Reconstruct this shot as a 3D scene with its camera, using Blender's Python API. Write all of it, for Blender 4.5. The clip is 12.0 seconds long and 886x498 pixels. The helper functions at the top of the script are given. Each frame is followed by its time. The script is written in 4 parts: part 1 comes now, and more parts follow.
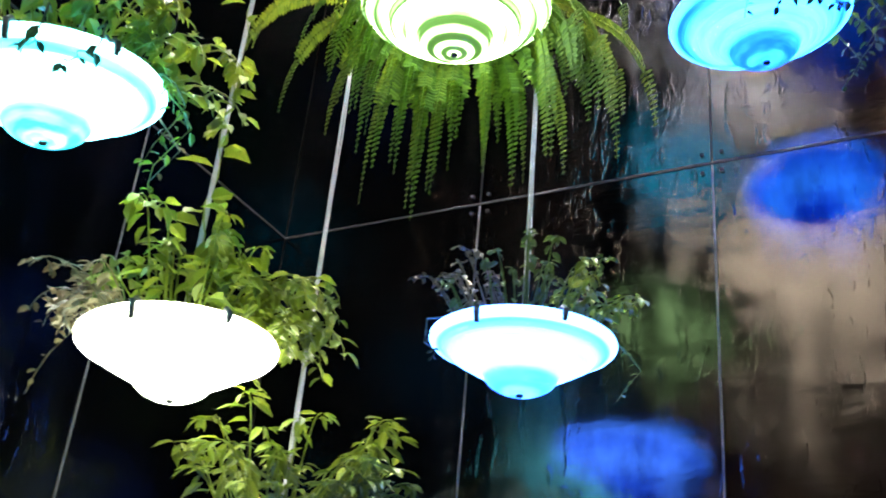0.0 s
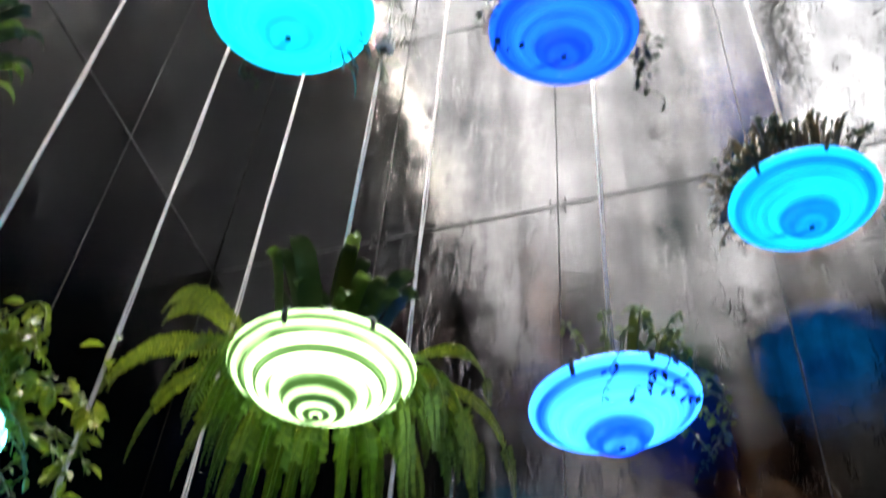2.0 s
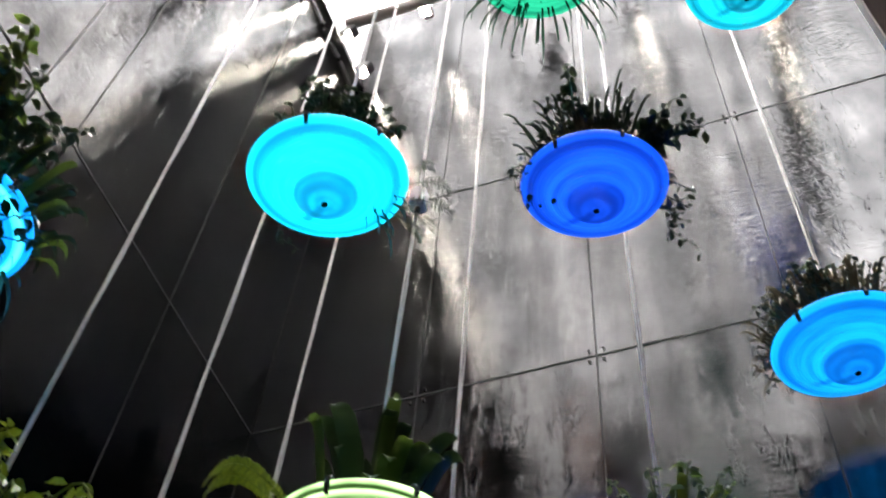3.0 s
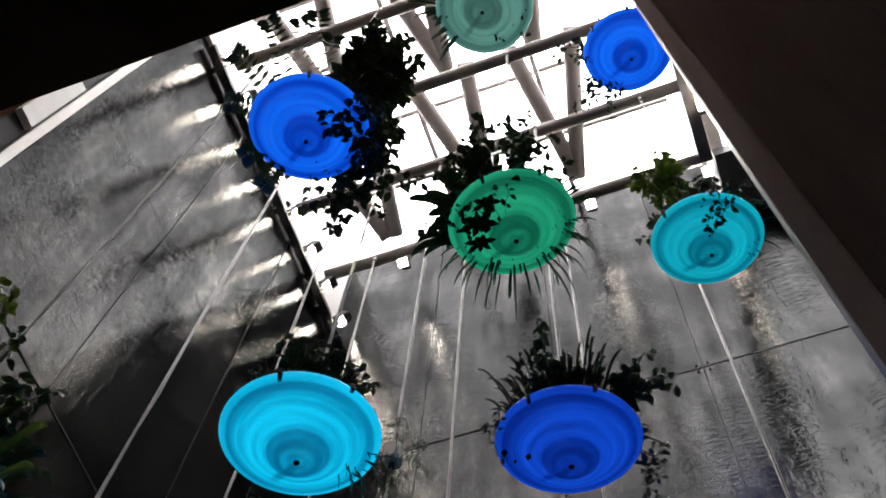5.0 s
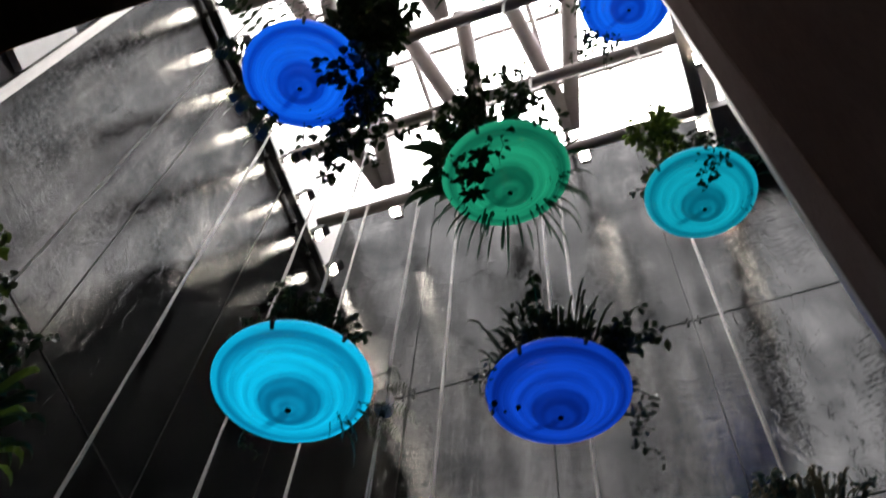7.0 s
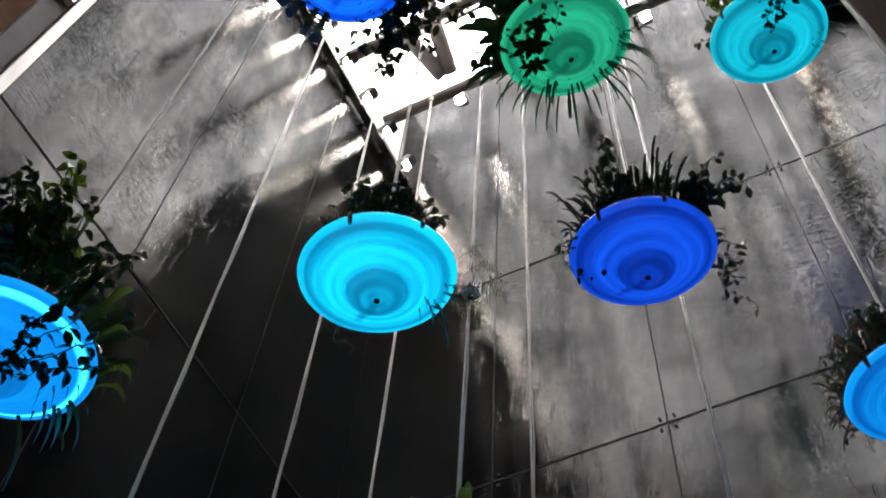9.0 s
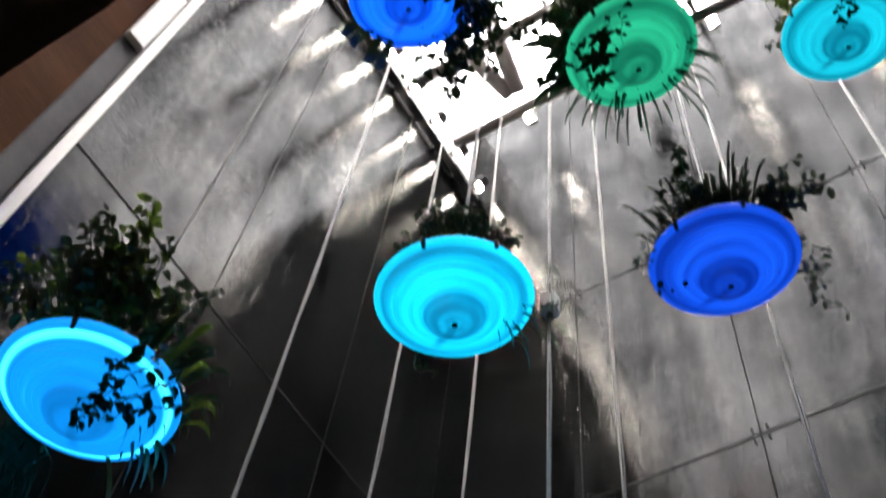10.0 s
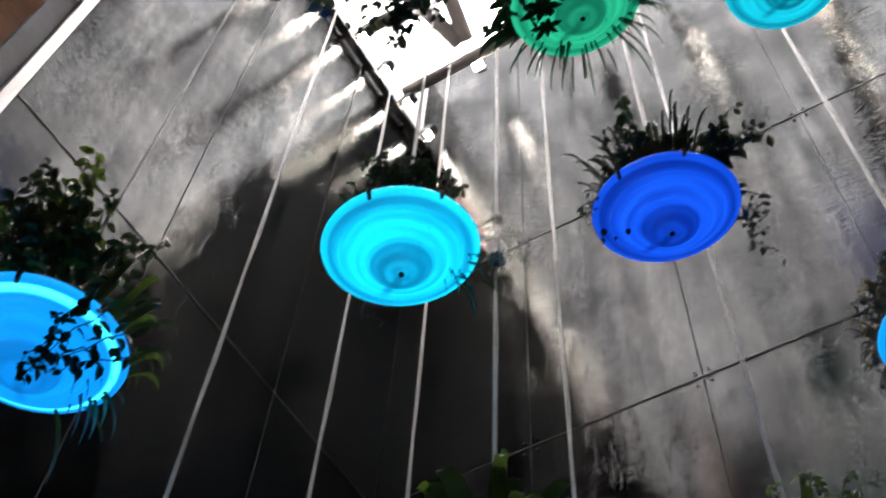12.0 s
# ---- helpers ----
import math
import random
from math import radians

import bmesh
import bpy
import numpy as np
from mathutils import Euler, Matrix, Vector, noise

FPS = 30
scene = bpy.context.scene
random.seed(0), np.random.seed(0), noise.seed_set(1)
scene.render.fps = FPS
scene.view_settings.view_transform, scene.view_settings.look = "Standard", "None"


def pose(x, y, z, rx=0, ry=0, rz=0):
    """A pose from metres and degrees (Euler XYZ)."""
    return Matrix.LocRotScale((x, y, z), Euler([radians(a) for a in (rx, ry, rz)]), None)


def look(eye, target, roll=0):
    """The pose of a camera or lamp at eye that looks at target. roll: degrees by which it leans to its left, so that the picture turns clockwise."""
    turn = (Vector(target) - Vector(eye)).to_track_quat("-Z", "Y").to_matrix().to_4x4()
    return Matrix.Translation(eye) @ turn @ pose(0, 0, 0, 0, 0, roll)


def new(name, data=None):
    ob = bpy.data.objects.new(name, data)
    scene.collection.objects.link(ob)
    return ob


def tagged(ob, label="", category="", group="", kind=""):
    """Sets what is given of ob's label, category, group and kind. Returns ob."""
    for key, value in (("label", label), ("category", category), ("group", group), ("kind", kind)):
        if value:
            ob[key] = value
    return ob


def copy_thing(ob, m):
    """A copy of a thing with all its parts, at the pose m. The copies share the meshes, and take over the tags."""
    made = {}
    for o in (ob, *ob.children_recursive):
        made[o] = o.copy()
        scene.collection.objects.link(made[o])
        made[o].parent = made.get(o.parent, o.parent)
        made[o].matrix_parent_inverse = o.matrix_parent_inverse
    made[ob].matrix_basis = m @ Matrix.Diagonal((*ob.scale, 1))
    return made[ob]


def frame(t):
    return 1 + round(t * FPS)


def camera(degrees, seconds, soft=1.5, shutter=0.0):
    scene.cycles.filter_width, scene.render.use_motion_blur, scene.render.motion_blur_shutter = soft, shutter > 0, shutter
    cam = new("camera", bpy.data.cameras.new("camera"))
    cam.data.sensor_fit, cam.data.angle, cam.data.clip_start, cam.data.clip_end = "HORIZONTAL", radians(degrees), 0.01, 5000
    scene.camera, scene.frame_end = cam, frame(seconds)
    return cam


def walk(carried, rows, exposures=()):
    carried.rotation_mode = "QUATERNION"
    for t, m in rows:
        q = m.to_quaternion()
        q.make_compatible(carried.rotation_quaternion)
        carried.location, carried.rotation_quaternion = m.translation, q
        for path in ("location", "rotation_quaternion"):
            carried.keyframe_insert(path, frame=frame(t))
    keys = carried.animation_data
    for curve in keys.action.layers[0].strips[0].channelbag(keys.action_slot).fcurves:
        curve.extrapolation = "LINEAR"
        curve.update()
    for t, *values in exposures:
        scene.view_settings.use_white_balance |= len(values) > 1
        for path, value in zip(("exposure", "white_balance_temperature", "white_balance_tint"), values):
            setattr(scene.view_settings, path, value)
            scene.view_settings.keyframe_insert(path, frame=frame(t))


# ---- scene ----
# ---- camera and walk: a hand-held tilt up into the shaft, eye about 1.6 m over the floor ----
EYE = 1.6
cam = camera(43.9, 12.0, soft=1.8, shutter=0.5)
PATH = [
    (0.0, 0.015, 0.086, -0.078, 118.57, -4.88, 26.18),
    (0.5, 0.005, 0.089, -0.058, 120.34, -6.75, 23.26),
    (1.0, 0.021, 0.064, -0.074, 126.67, -4.93, 23.72),
    (1.5, 0.074, -0.023, 0.108, 130.38, -5.46, 17.78),
    (2.0, -0.053, 0.111, -0.043, 138.14, -3.54, 17.33),
    (2.5, -0.094, 0.043, 0.028, 143.90, -2.85, 16.87),
    (3.0, -0.058, 0.042, 0.008, 145.37, -3.71, 19.90),
    (3.5, -0.030, 0.010, 0.049, 149.90, -4.58, 21.64),
    (3.7, -0.019, -0.014, 0.042, 152.87, -3.41, 20.72),
    (5.3, 0.015, -0.031, 0.002, 158.02, -2.68, 19.16),
    (5.5, 0.031, -0.079, 0.021, 157.32, -2.52, 18.73),
    (6.0, 0.018, -0.071, 0.056, 156.88, -2.29, 18.62),
    (6.5, 0.037, -0.079, 0.048, 156.37, -2.63, 17.90),
    (7.0, -0.005, -0.032, 0.015, 155.36, -2.67, 18.59),
    (7.5, -0.031, -0.015, 0.018, 150.60, -3.93, 24.13),
    (7.7, -0.001, 0.016, 0.035, 150.72, -4.99, 24.13),
    (9.3, -0.007, 0.038, -0.016, 147.98, -2.07, 28.57),
    (9.5, -0.027, 0.045, 0.023, 145.08, -3.38, 30.64),
    (10.0, -0.001, 0.059, 0.032, 150.12, -4.87, 31.73),
    (10.5, 0.052, -0.008, -0.026, 153.10, -4.22, 30.77),
    (11.0, 0.056, 0.015, -0.038, 150.79, -4.02, 30.64),
    (11.5, 0.044, 0.027, -0.020, 145.77, -3.98, 32.40),
    (12.0, 0.049, 0.050, -0.004, 147.46, -2.51, 30.91),
]
EXPO = [(0.0, 4.7), (1.0, 4.7), (1.5, 4.4), (2.0, 3.4), (2.5, 2.6), (3.0, 2.55), (3.5, 2.3), (5.3, 0.85), (6.5, 0.80), (7.5, 1.0), (9.5, 1.75), (10.0, 1.85), (10.5, 1.5), (11.0, 1.2), (11.5, 1.55), (12.0, 1.85)]
walk(cam, [(t, pose(x, y, EYE + z, rx, ry, rz)) for t, x, y, z, rx, ry, rz in PATH], EXPO)

# ---- world: bright overcast sky over the skylight ----
SUN_ELEV, SUN_ROT = 72, 0
world = bpy.data.worlds.new("overcast_sky")
scene.world = world
world.use_nodes = True
wt = world.node_tree
wt.nodes.clear()
w_out = wt.nodes.new("ShaderNodeOutputWorld")
w_bg = wt.nodes.new("ShaderNodeBackground")
w_sky = wt.nodes.new("ShaderNodeTexSky")
w_sky.sky_type = "NISHITA"
w_sky.sun_disc = False
w_sky.sun_elevation, w_sky.sun_rotation = radians(SUN_ELEV), radians(SUN_ROT)
w_sky.dust_density = 6.0
w_hsv = wt.nodes.new("ShaderNodeHueSaturation")
w_hsv.inputs["Saturation"].default_value = 0.05
w_soft = wt.nodes.new("ShaderNodeGamma")      # thick even cloud: little difference between parts of the sky
w_soft.inputs["Gamma"].default_value = 0.25
wt.links.new(w_sky.outputs[0], w_hsv.inputs["Color"])
wt.links.new(w_hsv.outputs[0], w_soft.inputs["Color"])
w_tint = wt.nodes.new("ShaderNodeMixRGB")     # faintly warm cloud
w_tint.blend_type = "MULTIPLY"
w_tint.inputs["Fac"].default_value, w_tint.inputs[2].default_value = 1.0, (1.04, 0.985, 0.985, 1)
wt.links.new(w_soft.outputs[0], w_tint.inputs[1])
wt.links.new(w_tint.outputs[0], w_bg.inputs["Color"])
w_bg.inputs["Strength"].default_value = 2.3
wt.links.new(w_bg.outputs[0], w_out.inputs[0])
sun = new("sun", bpy.data.lights.new("sun", "SUN"))
sun.data.energy, sun.data.angle, sun.data.color = 0.8, radians(20), (1.0, 0.96, 0.9)
TO_SUN = Vector((math.sin(radians(SUN_ROT)) * math.cos(radians(SUN_ELEV)), math.cos(radians(SUN_ROT)) * math.cos(radians(SUN_ELEV)), math.sin(radians(SUN_ELEV))))
sun.matrix_world = look(TO_SUN * 40, (0, 0, 0))


# ---- materials ----
def nodes_of(name):
    m = bpy.data.materials.new(name)
    m.use_nodes = True
    nt = m.node_tree
    b = nt.nodes["Principled BSDF"]
    return m, nt, b


def tex(nt, kind, scale, vec, detail=4.0, rough=0.55):
    n = nt.nodes.new(kind)
    n.inputs["Scale"].default_value = scale
    if kind == "ShaderNodeTexNoise":
        n.inputs["Detail"].default_value, n.inputs["Roughness"].default_value = detail, rough
    nt.links.new(vec, n.inputs["Vector"])
    return n


def coords(nt, stretch=(1, 1, 1), kind="Object"):
    tc = nt.nodes.new("ShaderNodeTexCoord")
    mp = nt.nodes.new("ShaderNodeMapping")
    mp.inputs["Scale"].default_value = stretch
    nt.links.new(tc.outputs[kind], mp.inputs["Vector"])
    return mp.outputs[0]


def ramp(nt, fac, stops):
    r = nt.nodes.new("ShaderNodeValToRGB")
    while len(r.color_ramp.elements) < len(stops):
        r.color_ramp.elements.new(0.5)
    for e, (p, c) in zip(r.color_ramp.elements, stops):
        e.position = p
        e.color = (*c, 1) if len(c) == 3 else c
    nt.links.new(fac, r.inputs["Fac"])
    return r


def plain(name, low, high, rough=0.6, metal=0.0, scale=6.0, bump=0.15, stretch=(1, 1, 1), fine=60.0, spec=0.5):
    """Two-scale mottled surface between two colours."""
    m, nt, b = nodes_of(name)
    v = coords(nt, stretch)
    n1, n2 = tex(nt, "ShaderNodeTexNoise", scale, v), tex(nt, "ShaderNodeTexNoise", fine, v, 2.0)
    mix = nt.nodes.new("ShaderNodeMath")
    mix.operation = "MULTIPLY_ADD"
    mix.inputs[1].default_value = 0.35
    nt.links.new(n2.outputs["Fac"], mix.inputs[0])
    sc = nt.nodes.new("ShaderNodeMath")
    sc.operation = "MULTIPLY"
    sc.inputs[1].default_value = 0.65
    nt.links.new(n1.outputs["Fac"], sc.inputs[0])
    nt.links.new(sc.outputs[0], mix.inputs[2])
    r = ramp(nt, mix.outputs[0], [(0.3, low), (0.7, high)])
    nt.links.new(r.outputs["Color"], b.inputs["Base Color"])
    b.inputs["Roughness"].default_value, b.inputs["Metallic"].default_value = rough, metal
    b.inputs["Specular IOR Level"].default_value = spec
    bp = nt.nodes.new("ShaderNodeBump")
    bp.inputs["Strength"].default_value, bp.inputs["Distance"].default_value = bump, 0.02
    nt.links.new(mix.outputs[0], bp.inputs["Height"])
    nt.links.new(bp.outputs[0], b.inputs["Normal"])
    return m


def wet_steel():
    """Stainless sheet behind a film of running water: wavelets across the flow, drips along it, lime bloom in clouds."""
    m, nt, b = nodes_of("wet_steel")
    v = coords(nt)
    cloud = tex(nt, "ShaderNodeTexNoise", 1.3, v, 6.0, 0.62)
    streak = tex(nt, "ShaderNodeTexNoise", 5.0, coords(nt, (1, 1, 0.12)), 4.0)
    bloom = nt.nodes.new("ShaderNodeMath")
    bloom.operation = "MULTIPLY"
    nt.links.new(cloud.outputs["Fac"], bloom.inputs[0])
    nt.links.new(streak.outputs["Fac"], bloom.inputs[1])
    base = ramp(nt, bloom.outputs[0], [(0.14, (0.022, 0.0225, 0.0230)), (0.245, (0.039, 0.0394, 0.0400)), (0.38, (0.066, 0.066, 0.066))])
    rgh = ramp(nt, bloom.outputs[0], [(0.12, (0.14, 0.14, 0.14)), (0.42, (0.25, 0.25, 0.25))])
    speck = ramp(nt, tex(nt, "ShaderNodeTexNoise", 16.0, coords(nt, (1, 1, 0.5)), 5.0, 0.7).outputs["Fac"], [(0.34, (0.80, 0.80, 0.80)), (0.50, (1, 1, 1)), (0.68, (1.18, 1.18, 1.18))])
    # lime crust in small spots left by splashes
    spots = ramp(nt, tex(nt, "ShaderNodeTexNoise", 7.5, coords(nt, (1, 1, 0.8)), 6.0, 0.75).outputs["Fac"], [(0.64, (1, 1, 1)), (0.70, (0.45, 0.45, 0.44))])
    tone = base.outputs["Color"]
    for layer in (speck, spots):
        mul = nt.nodes.new("ShaderNodeMixRGB")
        mul.blend_type = "MULTIPLY"
        mul.inputs["Fac"].default_value = 1.0
        nt.links.new(tone, mul.inputs[1])
        nt.links.new(layer.outputs["Color"], mul.inputs[2])
        tone = mul.outputs[0]
    shine = nt.nodes.new("ShaderNodeBsdfAnisotropic")
    shine.distribution = "BECKMANN"
    nt.links.new(tone, shine.inputs["Color"])
    nt.links.new(rgh.outputs["Color"], shine.inputs["Roughness"])
    b.inputs["Base Color"].default_value, b.inputs["Roughness"].default_value, b.inputs["Specular IOR Level"].default_value = (0.10, 0.10, 0.10, 1), 0.7, 0.0
    mix = nt.nodes.new("ShaderNodeMixShader")
    mix.inputs[0].default_value = 0.995
    nt.links.new(b.outputs[0], mix.inputs[1])
    nt.links.new(shine.outputs[0], mix.inputs[2])
    nt.links.new(mix.outputs[0], nt.nodes["Material Output"].inputs["Surface"])
    # the film leaves the weir in broken wavelets and calms on its way down
    split = nt.nodes.new("ShaderNodeSeparateXYZ")
    nt.links.new(v, split.inputs[0])
    fall = nt.nodes.new("ShaderNodeMapRange")
    for k, value in enumerate((7.2, 10.6, 0.12, 1.0)):
        fall.inputs[k + 1].default_value = value
    nt.links.new(split.outputs["Z"], fall.inputs[0])
    broken = ramp(nt, tex(nt, "ShaderNodeTexNoise", 0.9, coords(nt, (1, 1, 0.45)), 2.0).outputs["Fac"], [(0.38, (0.20, 0.20, 0.20)), (0.55, (1, 1, 1))])
    patch = nt.nodes.new("ShaderNodeMath")
    patch.operation = "MULTIPLY"
    nt.links.new(fall.outputs[0], patch.inputs[0])
    nt.links.new(broken.outputs["Color"], patch.inputs[1])
    normal = None
    drip = ramp(nt, tex(nt, "ShaderNodeTexNoise", 17.0, coords(nt, (1, 1, 0.28)), 3.0, 0.6).outputs["Fac"], [(0.56, (0, 0, 0)), (0.70, (1, 1, 1))]).outputs["Color"]
    wavelet = tex(nt, "ShaderNodeTexNoise", 1.0, coords(nt, (11, 11, 34)), 2.0, 0.5).outputs["Fac"]
    swell = tex(nt, "ShaderNodeTexNoise", 1.0, coords(nt, (1.6, 1.6, 3.4)), 2.0, 0.5).outputs["Fac"]
    for height, strength, reach, patched in ((drip, 0.20, 0.006, False), (wavelet, 1.0, 0.009, True), (swell, 0.20, 0.025, False)):
        bp = nt.nodes.new("ShaderNodeBump")
        bp.inputs["Strength"].default_value, bp.inputs["Distance"].default_value = strength, reach
        nt.links.new(height, bp.inputs["Height"])
        if patched:
            amount = nt.nodes.new("ShaderNodeMath")
            amount.operation = "MULTIPLY"
            amount.inputs[1].default_value = strength
            nt.links.new(patch.outputs[0], amount.inputs[0])
            nt.links.new(amount.outputs[0], bp.inputs["Strength"])
        if normal:
            nt.links.new(normal, bp.inputs["Normal"])
        normal = bp.outputs[0]
    nt.links.new(normal, shine.inputs["Normal"])
    # brushed across: reflections draw out up and down the sheet
    level = nt.nodes.new("ShaderNodeTangent")
    level.direction_type, level.axis = "RADIAL", "Z"
    nt.links.new(level.outputs[0], shine.inputs["Tangent"])
    shine.inputs["Anisotropy"].default_value = 0.25
    return m


def glow(name, colour, strength, core=None, rings=0.055, marbling=0.75, crease=0.60, body=1.0):
    """Marbled translucent resin lit from inside: glow painted ring by ring, with rim and cable shade."""
    m, nt, b = nodes_of(name)

    def math_node(op, a, c=None, d=None):
        n = nt.nodes.new("ShaderNodeMath")
        n.operation = op
        for k, v in enumerate((a, c, d)):
            if v is None:
                continue
            if hasattr(v, "is_linked"):
                nt.links.new(v, n.inputs[k])
            else:
                n.inputs[k].default_value = v
        return n.outputs[0]

    tc = nt.nodes.new("ShaderNodeTexCoord")
    flat = nt.nodes.new("ShaderNodeVectorMath")
    flat.operation = "MULTIPLY"
    flat.inputs[1].default_value = (1, 1, 0)
    nt.links.new(tc.outputs["Object"], flat.inputs[0])
    ln = nt.nodes.new("ShaderNodeVectorMath")
    ln.operation = "LENGTH"
    nt.links.new(flat.outputs[0], ln.inputs[0])
    way = nt.nodes.new("ShaderNodeVectorMath")
    way.operation = "NORMALIZE"
    nt.links.new(flat.outputs[0], way.inputs[0])
    wobble = tex(nt, "ShaderNodeTexNoise", 4.0, tc.outputs["Object"], 2.0)
    wob = math_node("MULTIPLY_ADD", math_node("SUBTRACT", wobble.outputs["Fac"], 0.5), 0.018, ln.outputs["Value"])
    rad = math_node("DIVIDE", wob, 0.402)
    true_rad = math_node("DIVIDE", ln.outputs["Value"], 0.402)
    # marbling drawn out along the rings by the casting
    info = nt.nodes.new("ShaderNodeObjectInfo")
    swirl = nt.nodes.new("ShaderNodeCombineXYZ")
    sep = nt.nodes.new("ShaderNodeSeparateXYZ")
    nt.links.new(way.outputs[0], sep.inputs[0])
    nt.links.new(math_node("MULTIPLY", sep.outputs[0], 0.55), swirl.inputs[0])
    nt.links.new(math_node("MULTIPLY", sep.outputs[1], 0.55), swirl.inputs[1])
    nt.links.new(math_node("MULTIPLY_ADD", info.outputs["Random"], 40.0, math_node("MULTIPLY", rad, 9.0)), swirl.inputs[2])
    marble = tex(nt, "ShaderNodeTexNoise", 1.0, swirl.outputs[0], 3.0, 0.6)
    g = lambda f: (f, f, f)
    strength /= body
    # crease ring: shade at the rim fold set as emission, dimmer by default
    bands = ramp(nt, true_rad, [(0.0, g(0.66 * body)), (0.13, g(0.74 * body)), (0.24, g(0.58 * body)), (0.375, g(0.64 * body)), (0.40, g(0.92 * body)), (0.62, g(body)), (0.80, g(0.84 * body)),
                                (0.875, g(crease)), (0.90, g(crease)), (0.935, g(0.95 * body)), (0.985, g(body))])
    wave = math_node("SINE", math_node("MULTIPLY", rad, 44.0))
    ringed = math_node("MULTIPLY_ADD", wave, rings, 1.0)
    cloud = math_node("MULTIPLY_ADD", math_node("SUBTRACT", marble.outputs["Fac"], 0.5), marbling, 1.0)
    # the inner feed cable's shadow, painted into the glow from plug to rim
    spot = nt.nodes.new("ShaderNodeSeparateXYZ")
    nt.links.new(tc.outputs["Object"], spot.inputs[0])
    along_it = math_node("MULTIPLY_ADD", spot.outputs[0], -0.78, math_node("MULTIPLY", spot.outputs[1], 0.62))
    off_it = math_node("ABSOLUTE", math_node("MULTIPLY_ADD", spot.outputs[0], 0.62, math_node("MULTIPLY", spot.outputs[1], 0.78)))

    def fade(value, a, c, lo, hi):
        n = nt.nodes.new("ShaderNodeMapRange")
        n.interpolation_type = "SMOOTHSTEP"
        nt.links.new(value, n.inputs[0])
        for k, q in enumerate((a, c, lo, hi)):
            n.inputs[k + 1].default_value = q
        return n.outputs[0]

    cord_shadow = math_node("MULTIPLY", fade(off_it, 0.008, 0.034, 1.0, 0.0), math_node("MULTIPLY", fade(along_it, 0.0, 0.05, 0.0, 1.0), fade(along_it, 0.20, 0.33, 1.0, 0.0)))
    shadow_dim = math_node("MULTIPLY_ADD", cord_shadow, -0.30, 1.0)
    both = math_node("MULTIPLY", math_node("MULTIPLY", bands.outputs["Color"], shadow_dim), math_node("MULTIPLY", ringed, cloud))
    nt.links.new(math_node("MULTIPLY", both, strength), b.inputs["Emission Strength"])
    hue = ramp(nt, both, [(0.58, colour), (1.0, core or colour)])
    nt.links.new(hue.outputs["Color"], b.inputs["Emission Color"])
    b.inputs["Base Color"].default_value = (*[0.05 + 0.35 * c for c in colour], 1)
    b.inputs["Roughness"].default_value = 0.28
    return m


def leaf_mat(name, dark, light, through_light=0.35):
    m, nt, b = nodes_of(name)
    v = coords(nt)
    info = nt.nodes.new("ShaderNodeNewGeometry")
    n1 = tex(nt, "ShaderNodeTexNoise", 14.0, v, 2.0)
    ad = nt.nodes.new("ShaderNodeMath")
    ad.operation = "MULTIPLY_ADD"
    ad.inputs[1].default_value = 0.6
    nt.links.new(info.outputs["Random Per Island"], ad.inputs[0])
    h = nt.nodes.new("ShaderNodeMath")
    h.operation = "MULTIPLY"
    h.inputs[1].default_value = 0.4
    nt.links.new(n1.outputs["Fac"], h.inputs[0])
    nt.links.new(h.outputs[0], ad.inputs[2])
    r = ramp(nt, ad.outputs[0], [(0.15, dark), (0.85, light)])
    nt.links.new(r.outputs["Color"], b.inputs["Base Color"])
    b.inputs["Roughness"].default_value = 0.42
    tr = nt.nodes.new("ShaderNodeBsdfTranslucent")
    nt.links.new(r.outputs["Color"], tr.inputs["Color"])
    mx = nt.nodes.new("ShaderNodeMixShader")
    mx.inputs[0].default_value = through_light
    nt.links.new(b.outputs[0], mx.inputs[1])
    nt.links.new(tr.outputs[0], mx.inputs[2])
    nt.links.new(mx.outputs[0], nt.nodes["Material Output"].inputs["Surface"])
    return m


def lamp_mat(name, colour, strength):
    m, nt, b = nodes_of(name)
    b.inputs["Base Color"].default_value = (0.8, 0.8, 0.8, 1)
    b.inputs["Emission Color"].default_value = (*colour, 1)
    b.inputs["Emission Strength"].default_value = strength
    return m


def glass():
    m, nt, b = nodes_of("skylight_glass")
    b.inputs["Base Color"].default_value = (0.96, 0.98, 0.98, 1)
    b.inputs["Transmission Weight"].default_value, b.inputs["Roughness"].default_value, b.inputs["IOR"].default_value = 1.0, 0.02, 1.12
    n = tex(nt, "ShaderNodeTexNoise", 3.0, coords(nt))
    r = ramp(nt, n.outputs["Fac"], [(0.4, (0.01, 0.01, 0.01)), (0.8, (0.10, 0.10, 0.10))])
    nt.links.new(r.outputs["Color"], b.inputs["Roughness"])
    return m


STEEL_WALL = wet_steel()
# dark copy of the joint metal: shade on the upper joints put into colour
SEAM_SHADED = plain("seam_steel_shaded", (0.016, 0.016, 0.016), (0.03, 0.03, 0.03), 0.7, 0.0, 20, spec=0.1)
SEAM = plain("seam_steel", (0.05, 0.05, 0.05), (0.08, 0.08, 0.08), 0.5, 0.2, 20)
DARK_WOOD = plain("dark_stained_wood", (0.050, 0.033, 0.028), (0.082, 0.055, 0.048), 0.60, 0, 3, 0.2, (1, 1, 0.15), spec=0.0)
# paler than the pier: skylight on its edge, put into the colour
PIER_EDGE = plain("mauve_brown_lit_tone", (0.12, 0.09, 0.082), (0.18, 0.138, 0.126), 0.42, 0, 2.5, 0.15, (1, 1, 0.4), spec=0.0)
